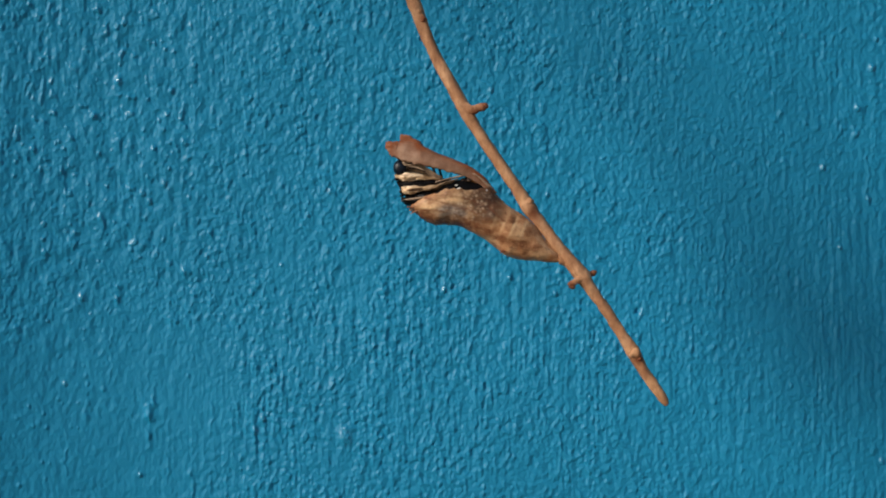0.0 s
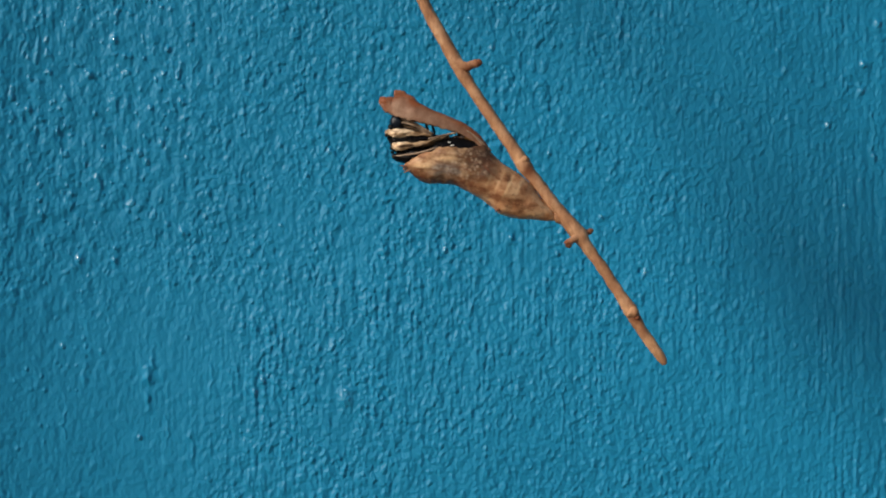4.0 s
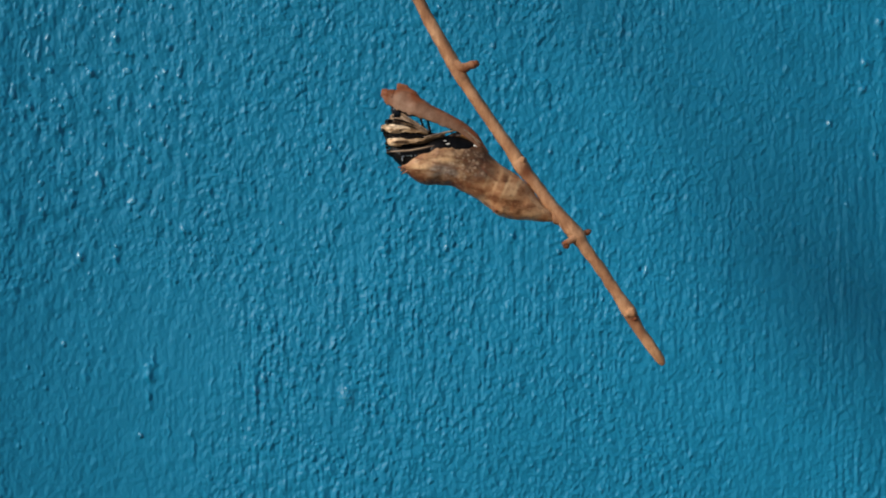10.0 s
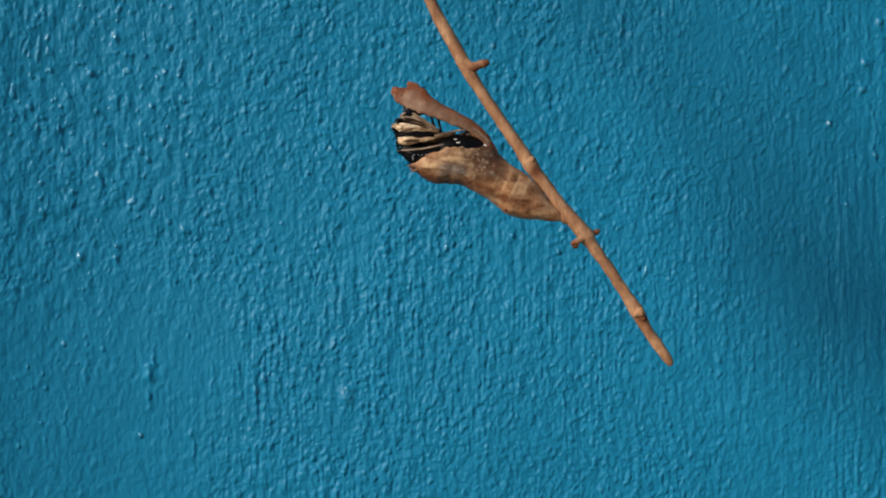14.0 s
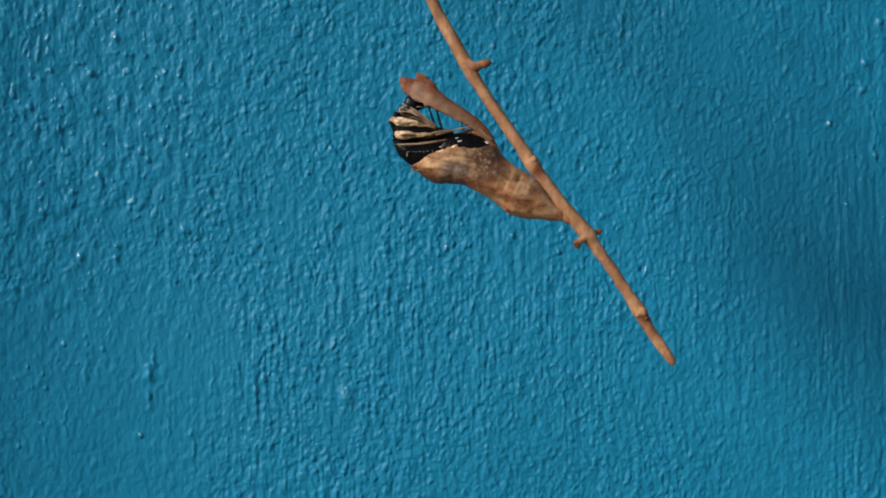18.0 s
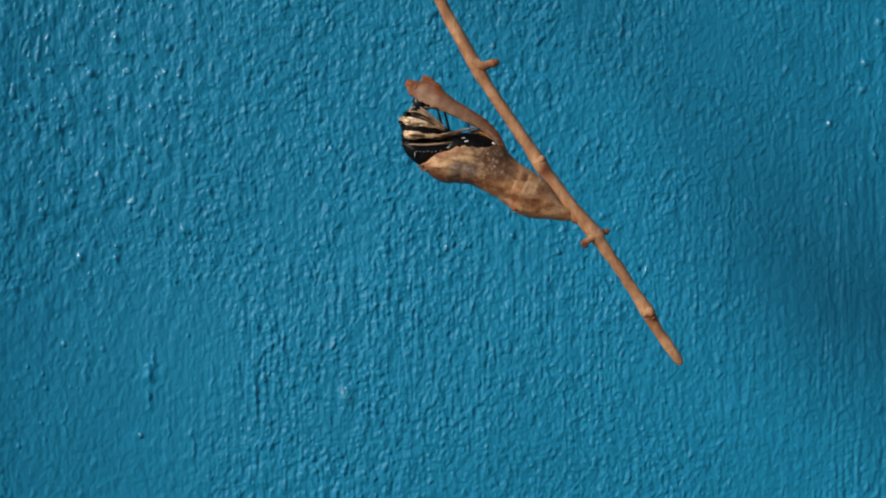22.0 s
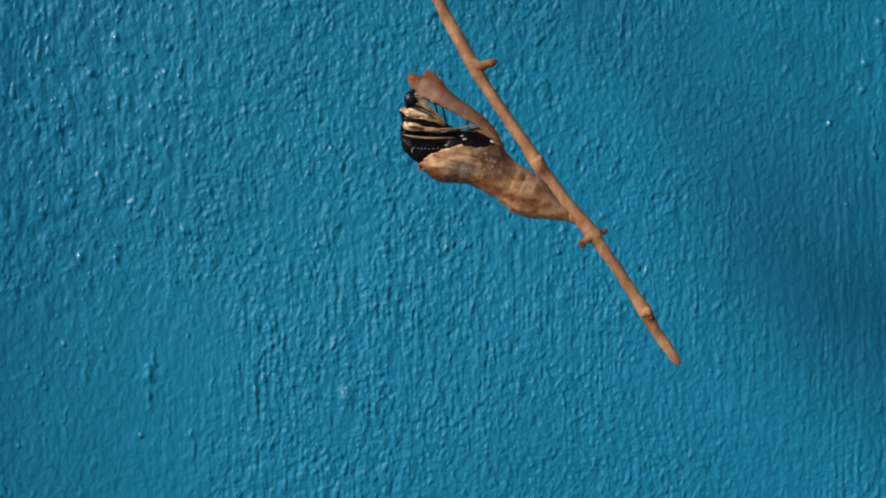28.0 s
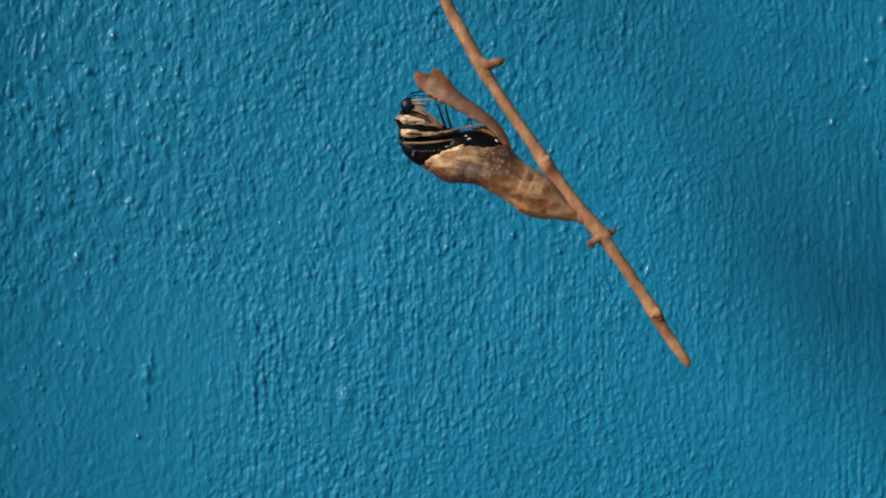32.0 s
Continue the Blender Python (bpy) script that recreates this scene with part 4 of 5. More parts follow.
    crawl = [
        (0, pose(0.00402, 0, 0.7637, 0, -0.39)), (0.1, pose(0.00434, 0, 0.76356, 0, -0.29)), (0.2, pose(0.00393, 0, 0.76351, 0, -0.19)),
        (0.3, pose(0.00352, 0, 0.76345, 0, -0.09)), (0.4, pose(0.0025, 0, 0.76375, 0, 0.01)), (0.5, pose(0.00123, 0, 0.76373, 0, 0.11)),
        (0.7, pose(-0.00002, 0, 0.7634, 0, 0.73)), (0.8, pose(-0.0008, 0, 0.76331, 0, 1.04)), (1, pose(-0.00102, 0, 0.76371, 0, 1.66)),
        (1.2, pose(0.00038, 0, 0.76358, 0, 0.99)), (1.3, pose(0.00153, 0, 0.76346, 0, 0.66)), (1.5, pose(0.00317, 0, 0.76357, 0, -0.01)),
        (1.7, pose(0.00457, 0, 0.76383, 0, 0.07)), (1.8, pose(0.00502, 0, 0.76372, 0, 0.11)), (2, pose(0.00391, 0, 0.76367, 0, 0.19)),
        (2.2, pose(0.00207, 0, 0.76356, 0, 0.45)), (2.5, pose(-0.00031, 0, 0.76363, 0, 0.84)), (2.7, pose(-0.00095, 0, 0.76318, 0, 0.13)),
        (3, pose(-0.00055, 0, 0.76356, 0, -0.93)), (3.2, pose(0.00065, 0, 0.7637, 0, -0.48)), (3.5, pose(0.00177, 0, 0.76378, 0, 0.19)),
        (5.5, pose(0.00491, 0, 0.76412, 0, 0.91)), (5.7, pose(0.00476, 0, 0.76399, 0, 0.96)), (6, pose(0.00451, 0, 0.76381, 0, 1.03)),
        (6.2, pose(0.00454, 0, 0.76375, 0, 0.74)), (6.5, pose(0.00328, 0, 0.7638, 0, 0.31)), (6.7, pose(0.00348, 0, 0.76382, 0, 0.40)),
        (7, pose(0.00384, 0, 0.76412, 0, 0.54)), (7.2, pose(0.0045, 0, 0.76417, 0, 0.12)), (7.5, pose(0.00544, 0, 0.76408, 0, -0.51)),
        (7.7, pose(0.00568, 0, 0.76415, 0, -0.09)), (8, pose(0.00413, 0, 0.76392, 0, 0.52)), (8.2, pose(0.00384, 0, 0.76371, 0, 0.52)),
        (8.5, pose(0.00304, 0, 0.76385, 0, 0.51)), (8.7, pose(0.00359, 0, 0.76384, 0, 0.46)), (9, pose(0.00373, 0, 0.76409, 0, 0.38)),
        (9.2, pose(0.00435, 0, 0.76419, 0, 0.69)), (9.5, pose(0.00449, 0, 0.76413, 0, 1.16)), (9.7, pose(0.00436, 0, 0.76394, 0, 0.91)),
        (10, pose(0.0023, 0, 0.76386, 0, 0.53)), (10.2, pose(0.00158, 0, 0.76373, 0, 0.86)), (10.5, pose(0.00034, 0, 0.76403, 0, 1.35)),
        (10.7, pose(0.00108, 0, 0.76395, 0, 1.32)), (11, pose(0.00308, 0, 0.76418, 0, 1.27)), (11.2, pose(0.00435, 0, 0.7642, 0, 1.20)),
        (11.5, pose(0.00448, 0, 0.76406, 0, 1.10)), (11.7, pose(0.0043, 0, 0.76386, 0, 1.08)), (12, pose(0.00317, 0, 0.76397, 0, 1.05)),
        (12.2, pose(0.00346, 0, 0.76387, 0, 1.09)), (12.5, pose(0.00349, 0, 0.76404, 0, 1.14)), (12.7, pose(0.00432, 0, 0.76406, 0, 1.38)),
        (13, pose(0.00473, 0, 0.76417, 0, 1.74)), (13.2, pose(0.00519, 0, 0.76406, 0, 1.56)), (13.5, pose(0.00484, 0, 0.76403, 0, 1.28)),
        (13.7, pose(0.00465, 0, 0.76382, 0, 1.46)), (14, pose(0.00364, 0, 0.764, 0, 1.72)), (14.2, pose(0.00376, 0, 0.7639, 0, 1.69)),
        (14.5, pose(0.00406, 0, 0.76416, 0, 1.65)), (16.5, pose(0.00454, 0, 0.76428, 0, 1.32)), (16.7, pose(0.0052, 0, 0.76425, 0, 1.34)),
        (17, pose(0.00573, 0, 0.76435, 0, 1.36)), (17.2, pose(0.00567, 0, 0.76436, 0, 1.05)), (17.5, pose(0.00443, 0, 0.76428, 0, 0.58)),
        (17.7, pose(0.00424, 0, 0.76405, 0, 0.17)), (18, pose(0.00383, 0, 0.76426, 0, -0.46)), (18.2, pose(0.00445, 0, 0.7642, 0, -0.68)),
        (18.5, pose(0.00522, 0, 0.76433, 0, -1.01)), (18.7, pose(0.00577, 0, 0.76424, 0, -0.92)), (19, pose(0.00565, 0, 0.76434, 0, -0.78)),
        (19.2, pose(0.00556, 0, 0.76426, 0, -0.53)), (19.5, pose(0.00451, 0, 0.76421, 0, -0.16)), (19.7, pose(0.0045, 0, 0.76408, 0, 0.02)),
        (20, pose(0.00448, 0, 0.76419, 0, 0.28)), (20.2, pose(0.00515, 0, 0.76417, 0, 0.26)), (20.5, pose(0.00559, 0, 0.76422, 0, 0.23)),
        (20.7, pose(0.00588, 0, 0.76421, 0, 0.32)), (21, pose(0.00518, 0, 0.7642, 0, 0.44)), (21.2, pose(0.00483, 0, 0.76412, 0, 0.51)),
        (21.5, pose(0.00412, 0, 0.7642, 0, 0.60)), (21.7, pose(0.00446, 0, 0.76413, 0, 0.66)), (22, pose(0.00473, 0, 0.76421, 0, 0.75)),
        (22.2, pose(0.00533, 0, 0.76413, 0, 0.71)), (22.5, pose(0.00569, 0, 0.76423, 0, 0.65)), (22.7, pose(0.00581, 0, 0.76415, 0, 0.95)),
        (23, pose(0.00464, 0, 0.76418, 0, 1.40)), (23.2, pose(0.00442, 0, 0.76407, 0, 1.45)), (23.5, pose(0.00373, 0, 0.76414, 0, 1.53)),
        (23.7, pose(0.00423, 0, 0.76407, 0, 1.44)), (24, pose(0.00462, 0, 0.76423, 0, 1.29)), (24.2, pose(0.00527, 0, 0.76419, 0, 1.37)),
        (24.5, pose(0.00521, 0, 0.76422, 0, 1.47)), (24.7, pose(0.00531, 0, 0.76414, 0, 1.31)), (25, pose(0.00428, 0, 0.76422, 0, 1.07)),
        (25.2, pose(0.00441, 0, 0.76412, 0, 0.96)), (25.5, pose(0.00393, 0, 0.76419, 0, 0.81)), (27.5, pose(0.00447, 0, 0.76418, 0, 1.86)),
        (27.7, pose(0.00485, 0, 0.7643, 0, 1.67)), (28, pose(0.00449, 0, 0.76445, 0, 1.39)), (28.2, pose(0.00475, 0, 0.76448, 0, 0.80)),
        (28.5, pose(0.00464, 0, 0.76452, 0, -0.10)), (28.7, pose(0.00512, 0, 0.76442, 0, -0.31)), (29, pose(0.00459, 0, 0.76449, 0, -0.64)),
        (29.2, pose(0.00469, 0, 0.76443, 0, -0.61)), (29.5, pose(0.004, 0, 0.76455, 0, -0.58)), (29.7, pose(0.00424, 0, 0.76444, 0, -0.78)),
        (30, pose(0.00398, 0, 0.76449, 0, -1.08)), (30.2, pose(0.00431, 0, 0.76437, 0, -1.04)), (30.5, pose(0.00425, 0, 0.76448, 0, -0.99)),
        (30.7, pose(0.00446, 0, 0.76445, 0, -0.72)), (31, pose(0.00461, 0, 0.76453, 0, -0.32)), (31.2, pose(0.0049, 0, 0.76447, 0, -0.34)),
        (31.5, pose(0.00495, 0, 0.76446, 0, -0.38)), (32, pose(0.00501, 0, 0.76434, 0, -0.51)),
    ]
    unfold = [
        (0, pose(-0.00172, 0, 0.00091, 0, -8.07)), (0.5, pose(-0.00178, 0, 0.00097, 0, -9.60)), (1, pose(-0.00176, 0, 0.00103, 0, -10.22)),
        (1.5, pose(-0.00183, 0, 0.00099, 0, -9.61)), (2, pose(-0.00184, 0, 0.00097, 0, -9.53)), (2.5, pose(-0.00188, 0, 0.00097, 0, -9.42)),
        (3, pose(-0.00204, 0, 0.00101, 0, -8.94)), (3.5, pose(-0.00202, 0, 0.00103, 0, -9.39)), (5.5, pose(-0.00188, 0, 0.00111, 0, -8.12)),
        (6, pose(-0.00211, 0, 0.0011, 0, -9.26)), (6.5, pose(-0.00227, 0, 0.00104, 0, -9.73)), (7, pose(-0.00205, 0, 0.00116, 0, -8.23)),
        (7.5, pose(-0.00194, 0, 0.00108, 0, -6.22)), (8, pose(-0.00194, 0, 0.00095, 0, -5.96)), (8.5, pose(-0.00198, 0, 0.00096, 0, -5.77)),
        (9, pose(-0.00191, 0, 0.00099, 0, -5.82)), (9.5, pose(-0.00188, 0, 0.00099, 0, -5.60)), (10, pose(-0.002, 0, 0.00098, 0, -5.45)),
        (10.5, pose(-0.00201, 0, 0.00101, 0, -6.47)), (11, pose(-0.00197, 0, 0.00101, 0, -6.84)), (11.5, pose(-0.00196, 0, 0.00098, 0, -6.69)),
        (12, pose(-0.002, 0, 0.00096, 0, -6.36)), (12.5, pose(-0.002, 0, 0.00098, 0, -6.72)), (13, pose(-0.00195, 0, 0.00101, 0, -7.07)),
        (13.5, pose(-0.00196, 0, 0.00101, 0, -6.96)), (14, pose(-0.00198, 0, 0.001, 0, -7.06)), (14.5, pose(-0.00201, 0, 0.00098, 0, -7.06)),
        (16.5, pose(-0.00183, 0, 0.00096, 0, 0.63)), (17, pose(-0.00177, 0, 0.00095, 0, 0.75)), (17.5, pose(-0.00203, 0, 0.0013, 0, 0.14)),
        (18, pose(-0.00251, 0, 0.00122, 0, -1.76)), (18.5, pose(-0.00262, 0, 0.00091, 0, -1.98)), (19, pose(-0.00252, 0, 0.0009, 0, -1.17)),
        (19.5, pose(-0.00243, 0, 0.00088, 0, -1.05)), (20, pose(-0.00238, 0, 0.00091, 0, -0.58)), (20.5, pose(-0.00233, 0, 0.00089, 0, 0.07)),
        (21, pose(-0.00229, 0, 0.00087, 0, 0.13)), (21.5, pose(-0.00229, 0, 0.00086, 0, 0.03)), (22, pose(-0.00224, 0, 0.00086, 0, 0.19)),
        (22.5, pose(-0.00223, 0, 0.00084, 0, 0.19)), (23, pose(-0.00224, 0, 0.00085, 0, -0.69)), (23.5, pose(-0.00226, 0, 0.00086, 0, -0.62)),
        (24, pose(-0.00229, 0, 0.00082, 0, -0.24)), (24.5, pose(-0.00227, 0, 0.00082, 0, -0.31)), (25, pose(-0.0023, 0, 0.00084, 0, 0.70)),
        (25.5, pose(-0.00232, 0, 0.00085, 0, 1.12)), (27.5, pose(-0.00234, 0, 0.00097, 0, 2.39)), (28, pose(-0.00212, 0, 0.00106, 0, 4.99)),
        (28.5, pose(-0.00185, 0, 0.00088, 0, 7.97)), (29, pose(-0.00196, 0, 0.0016, 0, 7.22)), (29.5, pose(-0.00252, 0, 0.00199, 0, 3.11)),
        (30, pose(-0.00306, 0, 0.00115, 0, 0.21)), (30.5, pose(-0.0031, 0, 0.00099, 0, -0.32)), (31, pose(-0.00298, 0, 0.00097, 0, 0)),
        (31.5, pose(-0.00294, 0, 0.00092, 0, 0.13)), (32, pose(-0.00284, 0, 0.0009, 0, 0.46)),
    ]
    peep = [
        (0, pose(-0.00963, 0, 0.00283, 0, -8.66)), (0.5, pose(-0.00978, 0, 0.00282, 0, -9.79)), (1, pose(-0.00947, 0, 0.00265, 0, -9.86)),
        (1.5, pose(-0.00976, 0, 0.0029, 0, -9.47)), (2, pose(-0.00965, 0, 0.00285, 0, -9.21)), (2.5, pose(-0.00957, 0, 0.00286, 0, -9.03)),
        (3, pose(-0.01006, 0, 0.0031, 0, -9.13)), (3.5, pose(-0.00968, 0, 0.00293, 0, -9.37)), (5.5, pose(-0.00787, 0, 0.00413, 0, -6.34)),
        (6, pose(-0.00826, 0, 0.00436, 0, -6.19)), (6.5, pose(-0.00823, 0, 0.00471, 0, -5.65)), (7, pose(-0.0079, 0, 0.00457, 0, -5.00)),
        (7.5, pose(-0.00804, 0, 0.00443, 0, -5.30)), (8, pose(-0.00807, 0, 0.00443, 0, -5.83)), (8.5, pose(-0.00824, 0, 0.0045, 0, -5.85)),
        (9, pose(-0.00812, 0, 0.00451, 0, -5.83)), (9.5, pose(-0.00778, 0, 0.00435, 0, -5.91)), (10, pose(-0.00841, 0, 0.0045, 0, -6.10)),
        (10.5, pose(-0.00823, 0, 0.00443, 0, -6.60)), (11, pose(-0.00822, 0, 0.0043, 0, -6.95)), (11.5, pose(-0.00824, 0, 0.00433, 0, -6.76)),
        (12, pose(-0.00817, 0, 0.00442, 0, -6.40)), (12.5, pose(-0.00828, 0, 0.00434, 0, -6.75)), (13, pose(-0.00807, 0, 0.00424, 0, -6.87)),
        (13.5, pose(-0.00827, 0, 0.00434, 0, -6.67)), (14, pose(-0.00824, 0, 0.0043, 0, -6.76)), (14.5, pose(-0.00809, 0, 0.00426, 0, -6.94)),
        (16.5, pose(-0.00809, 0, 0.00525, 0, -3.51)), (17, pose(-0.00803, 0, 0.00527, 0, -3.03)), (17.5, pose(-0.00804, 0, 0.00552, 0, -1.57)),
        (18, pose(-0.00812, 0, 0.00516, 0, -1.10)), (18.5, pose(-0.00811, 0, 0.00479, 0, -0.64)), (19, pose(-0.00806, 0, 0.00491, 0, -1.02)),
        (19.5, pose(-0.00809, 0, 0.00492, 0, -2.05)), (20, pose(-0.00811, 0, 0.00503, 0, -2.58)), (20.5, pose(-0.00807, 0, 0.00509, 0, -2.82)),
        (21, pose(-0.00805, 0, 0.00509, 0, -2.91)), (21.5, pose(-0.00806, 0, 0.00507, 0, -3.19)), (22, pose(-0.00803, 0, 0.00509, 0, -3.40)),
        (22.5, pose(-0.00803, 0, 0.00507, 0, -3.48)), (23, pose(-0.0081, 0, 0.00498, 0, -4.20)), (23.5, pose(-0.00811, 0, 0.00501, 0, -4.25)),
        (24, pose(-0.0081, 0, 0.00501, 0, -4.10)), (24.5, pose(-0.00814, 0, 0.00501, 0, -4.31)), (25, pose(-0.00813, 0, 0.00515, 0, -3.76)),
        (25.5, pose(-0.00813, 0, 0.00521, 0, -3.50)), (27.5, pose(-0.00915, 0, 0.00482, 0, -3.50)), (28, pose(-0.00895, 0, 0.00524, 0, -1.70)),
        (28.5, pose(-0.00862, 0, 0.00544, 0, 0.52)), (29, pose(-0.00858, 0, 0.00606, 0, 1.17)), (29.5, pose(-0.00922, 0, 0.00522, 0, 0.87)),
        (30, pose(-0.00973, 0, 0.00467, 0, 0.41)), (30.5, pose(-0.00977, 0, 0.00453, 0, 0.24)), (31, pose(-0.00976, 0, 0.00453, 0, 0.03)),
        (31.5, pose(-0.00976, 0, 0.00448, 0, -0.20)), (32, pose(-0.00966, 0, 0.00453, 0, 0.25)),
    ]
    lift = [
        (0, pose(-0.01074, 0, 0.01223, 0, -6.35)), (0.5, pose(-0.01074, 0, 0.01223, 0, -6.17)), (1, pose(-0.01074, 0, 0.01223, 0, -6.08)),
        (1.5, pose(-0.01074, 0, 0.01223, 0, -6.04)), (2, pose(-0.01074, 0, 0.01223, 0, -5.95)), (2.5, pose(-0.01074, 0, 0.01223, 0, -5.96)),
        (3, pose(-0.01074, 0, 0.01223, 0, -6.01)), (3.5, pose(-0.01074, 0, 0.01223, 0, -5.93)), (5.5, pose(-0.01074, 0, 0.01223, 0, -0.03)),
        (6, pose(-0.01074, 0, 0.01223, 0, 0.41)), (6.5, pose(-0.01074, 0, 0.01223, 0, 0.84)), (7, pose(-0.01074, 0, 0.01223, 0, 0.91)),
        (7.5, pose(-0.01074, 0, 0.01223, 0, -0.03)), (8, pose(-0.01074, 0, 0.01223, 0, -0.20)), (8.5, pose(-0.01074, 0, 0.01223, 0, 0.15)),
        (9, pose(-0.01074, 0, 0.01223, 0, 0.12)), (9.5, pose(-0.01074, 0, 0.01223, 0, 0.09)), (10, pose(-0.01074, 0, 0.01223, 0, 0.28)),
        (10.5, pose(-0.01074, 0, 0.01223, 0, 0.19)), (11, pose(-0.01074, 0, 0.01223, 0, 0.04)), (11.5, pose(-0.01074, 0, 0.01223, 0, 0.14)),
        (12, pose(-0.01074, 0, 0.01223, 0, 0.01)), (12.5, pose(-0.01074, 0, 0.01223, 0, -0.00)), (13, pose(-0.01074, 0, 0.01223, 0, 0.15)),
        (13.5, pose(-0.01074, 0, 0.01223, 0, 0.55)), (14, pose(-0.01074, 0, 0.01223, 0, 0.49)), (14.5, pose(-0.01074, 0, 0.01223, 0, 0.31)),
        (16.5, pose(-0.01074, 0, 0.01223, 0, 5.20)), (17, pose(-0.01074, 0, 0.01223, 0, 6.43)), (17.5, pose(-0.01074, 0, 0.01223, 0, 7.42)),
        (18, pose(-0.01074, 0, 0.01223, 0, 6.48)), (18.5, pose(-0.01074, 0, 0.01223, 0, 6.27)), (19, pose(-0.01074, 0, 0.01223, 0, 6.07)),
        (19.5, pose(-0.01074, 0, 0.01223, 0, 5.59)), (20, pose(-0.01074, 0, 0.01223, 0, 5.35)), (20.5, pose(-0.01074, 0, 0.01223, 0, 5.04)),
        (21, pose(-0.01074, 0, 0.01223, 0, 4.88)), (21.5, pose(-0.01074, 0, 0.01223, 0, 4.65)), (22, pose(-0.01074, 0, 0.01223, 0, 4.45)),
        (22.5, pose(-0.01074, 0, 0.01223, 0, 4.38)), (23, pose(-0.01074, 0, 0.01223, 0, 4.38)), (23.5, pose(-0.01074, 0, 0.01223, 0, 4.43)),
        (24, pose(-0.01074, 0, 0.01223, 0, 4.22)), (24.5, pose(-0.01074, 0, 0.01223, 0, 4.41)), (25, pose(-0.01074, 0, 0.01223, 0, 4.67)),
        (25.5, pose(-0.01074, 0, 0.01223, 0, 4.80)), (27.5, pose(-0.01074, 0, 0.01223, 0, 6.26)), (28, pose(-0.01074, 0, 0.01223, 0, 8.28)),
        (28.5, pose(-0.01074, 0, 0.01223, 0, 10.11)), (29, pose(-0.01074, 0, 0.01223, 0, 10.63)), (29.5, pose(-0.01074, 0, 0.01223, 0, 9.52)),
        (30, pose(-0.01074, 0, 0.01223, 0, 8.47)), (30.5, pose(-0.01074, 0, 0.01223, 0, 8.47)), (31, pose(-0.01074, 0, 0.01223, 0, 8.75)),
        (31.5, pose(-0.01074, 0, 0.01223, 0, 8.78)), (32, pose(-0.01074, 0, 0.01223, 0, 8.73)),
    ]
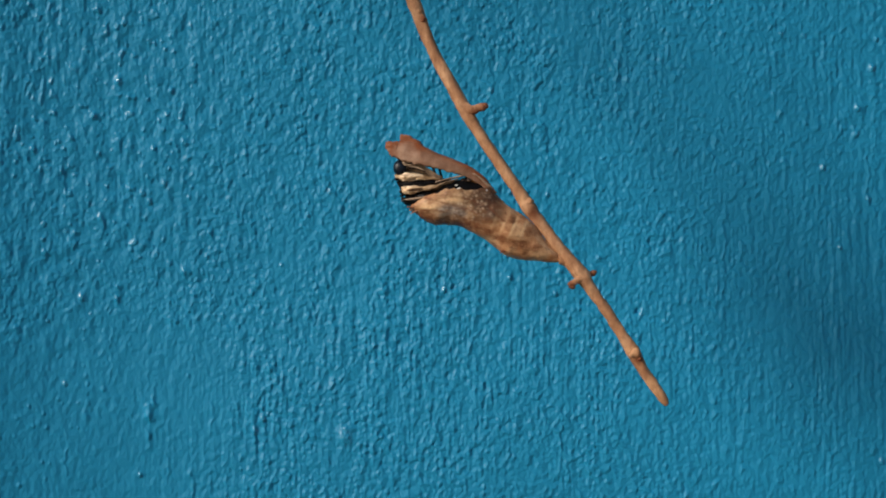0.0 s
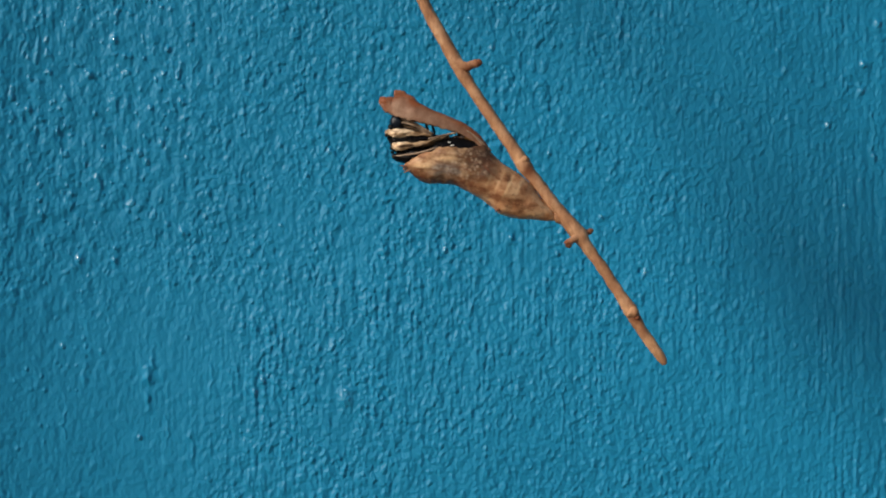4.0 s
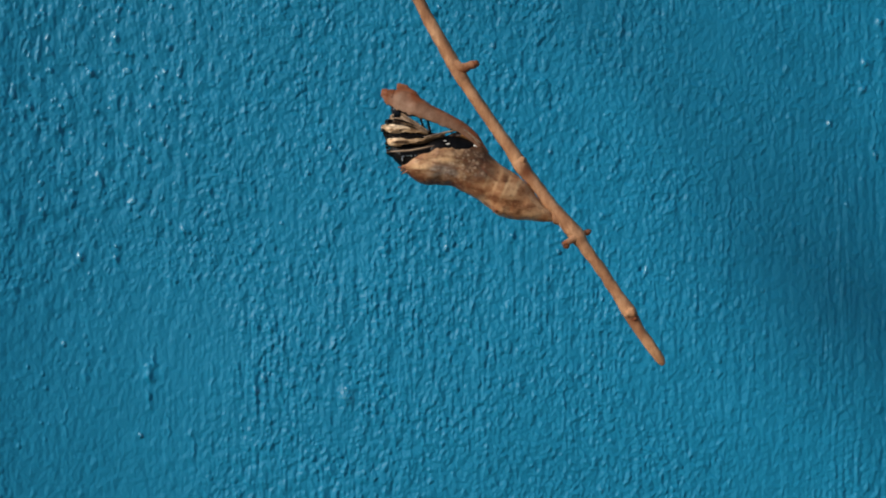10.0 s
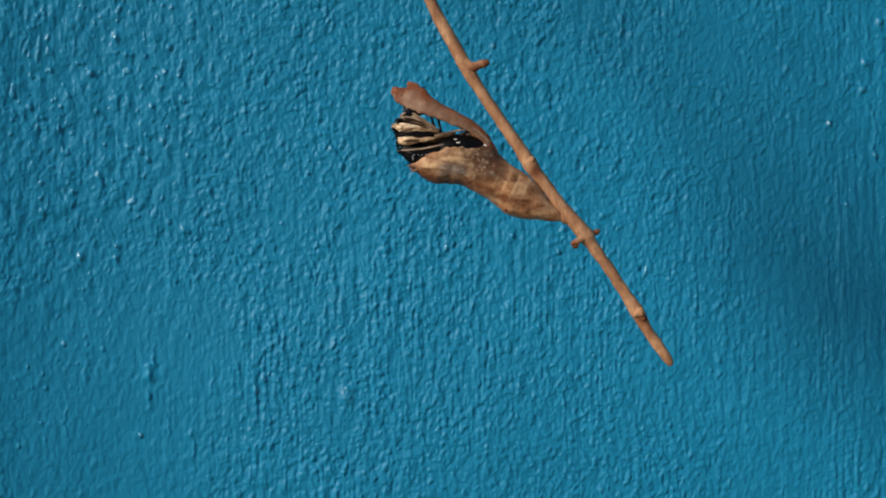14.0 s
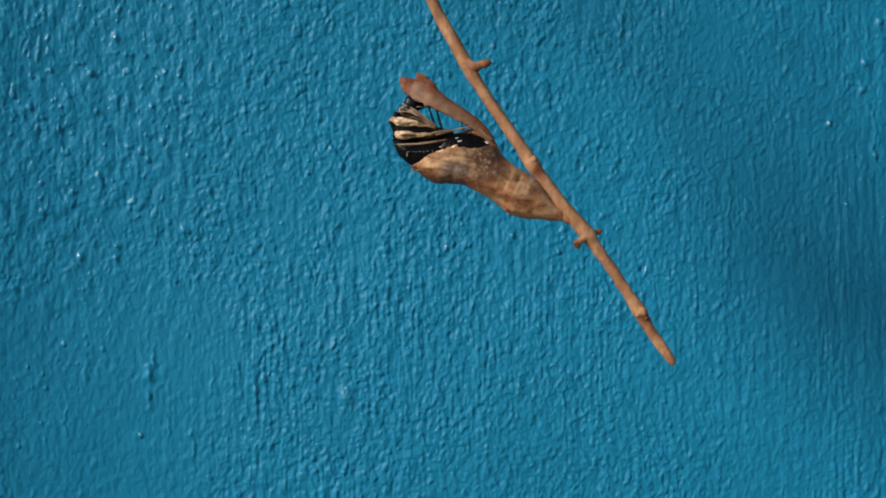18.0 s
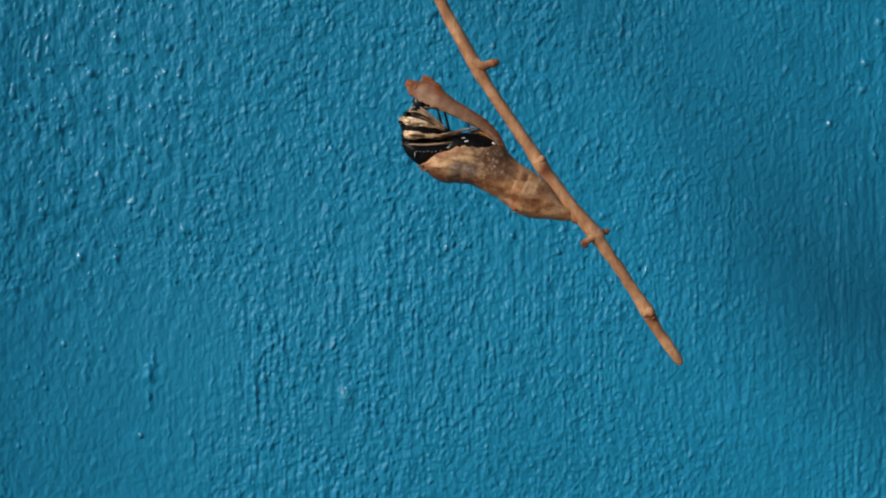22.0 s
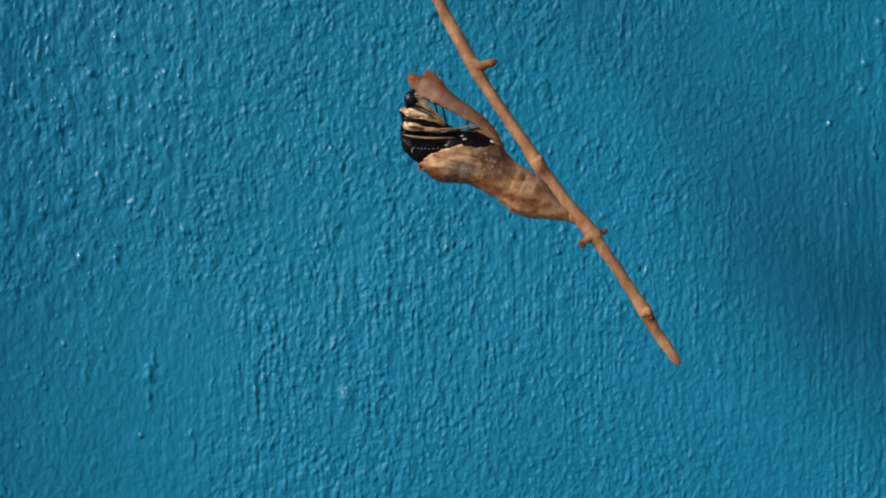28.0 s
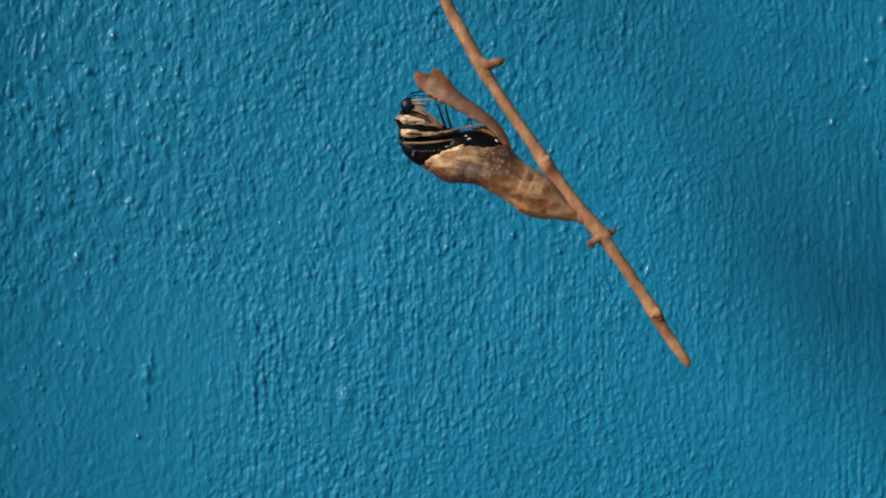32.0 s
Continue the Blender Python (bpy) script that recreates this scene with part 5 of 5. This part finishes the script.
    spread = [
        (0, pose(-0.00218, 0, -0.00188, 0, -3.85)), (0.5, pose(-0.00215, 0, -0.00197, 0, -5.23)), (1, pose(-0.00211, 0, -0.00189, 0, -5.60)),
        (1.5, pose(-0.0022, 0, -0.00188, 0, -5.12)), (2, pose(-0.00222, 0, -0.00188, 0, -4.98)), (2.5, pose(-0.00225, 0, -0.00189, 0, -4.82)),
        (3, pose(-0.00241, 0, -0.0019, 0, -4.63)), (3.5, pose(-0.00237, 0, -0.00191, 0, -4.99)), (5.5, pose(-0.00362, 0, -0.00174, 0, -4.61)),
        (6, pose(-0.00375, 0, -0.00181, 0, -5.23)), (6.5, pose(-0.00387, 0, -0.00187, 0, -5.33)), (7, pose(-0.00376, 0, -0.00176, 0, -4.28)),
        (7.5, pose(-0.00375, 0, -0.00174, 0, -3.14)), (8, pose(-0.00376, 0, -0.00183, 0, -3.23)), (8.5, pose(-0.0038, 0, -0.00185, 0, -3.25)),
        (9, pose(-0.00374, 0, -0.00181, 0, -3.25)), (9.5, pose(-0.00373, 0, -0.00178, 0, -3.17)), (10, pose(-0.00383, 0, -0.00185, 0, -3.25)),
        (10.5, pose(-0.00379, 0, -0.00187, 0, -3.98)), (11, pose(-0.00375, 0, -0.00184, 0, -4.30)), (11.5, pose(-0.00374, 0, -0.00187, 0, -4.16)),
        (12, pose(-0.00379, 0, -0.00189, 0, -3.77)), (12.5, pose(-0.00378, 0, -0.00188, 0, -4.12)), (13, pose(-0.00372, 0, -0.00186, 0, -4.41)),
        (13.5, pose(-0.00373, 0, -0.00189, 0, -4.37)), (14, pose(-0.00374, 0, -0.00191, 0, -4.44)), (14.5, pose(-0.00377, 0, -0.0019, 0, -4.48)),
        (16.5, pose(-0.00427, 0, -0.00173, 0, -0.39)), (17, pose(-0.0042, 0, -0.00184, 0, -0.46)), (17.5, pose(-0.00441, 0, -0.00173, 0, -0.34)),
        (18, pose(-0.00475, 0, -0.0017, 0, -0.76)), (18.5, pose(-0.00485, 0, -0.00176, 0, -0.58)), (19, pose(-0.00478, 0, -0.00178, 0, -0.30)),
        (19.5, pose(-0.00472, 0, -0.00186, 0, -0.62)), (20, pose(-0.00469, 0, -0.00183, 0, -0.58)), (20.5, pose(-0.00467, 0, -0.00179, 0, -0.27)),
        (21, pose(-0.00463, 0, -0.00179, 0, -0.24)), (21.5, pose(-0.00463, 0, -0.0018, 0, -0.36)), (22, pose(-0.00459, 0, -0.0018, 0, -0.33)),
        (22.5, pose(-0.00458, 0, -0.00184, 0, -0.35)), (23, pose(-0.00455, 0, -0.00189, 0, -1.15)), (23.5, pose(-0.00457, 0, -0.00187, 0, -1.15)),
        (24, pose(-0.00461, 0, -0.00186, 0, -0.83)), (24.5, pose(-0.00459, 0, -0.00186, 0, -1.03)), (25, pose(-0.00467, 0, -0.00182, 0, -0.32)),
        (25.5, pose(-0.0047, 0, -0.0018, 0, -0.02)), (27.5, pose(-0.00479, 0, -0.00178, 0, 0.18)), (28, pose(-0.00468, 0, -0.0018, 0, 1.77)),
        (28.5, pose(-0.00455, 0, -0.00186, 0, 3.83)), (29, pose(-0.00461, 0, -0.00158, 0, 3.62)), (29.5, pose(-0.00495, 0, -0.00145, 0, 1.75)),
        (30, pose(-0.0053, 0, -0.00179, 0, 0.38)), (30.5, pose(-0.0053, 0, -0.00185, 0, 0.03)), (31, pose(-0.00522, 0, -0.00187, 0, 0)),
        (31.5, pose(-0.00519, 0, -0.00192, 0, -0.06)), (32, pose(-0.00511, 0, -0.0019, 0, 0.35)),
    ]
    walk(twig, sway)
    walk(chrysalis, sway)
    walk(butterfly, crawl)
    walk(wings, unfold)
    walk(hind, spread)
    walk(head, peep)
    walk(flap, lift)


motions()
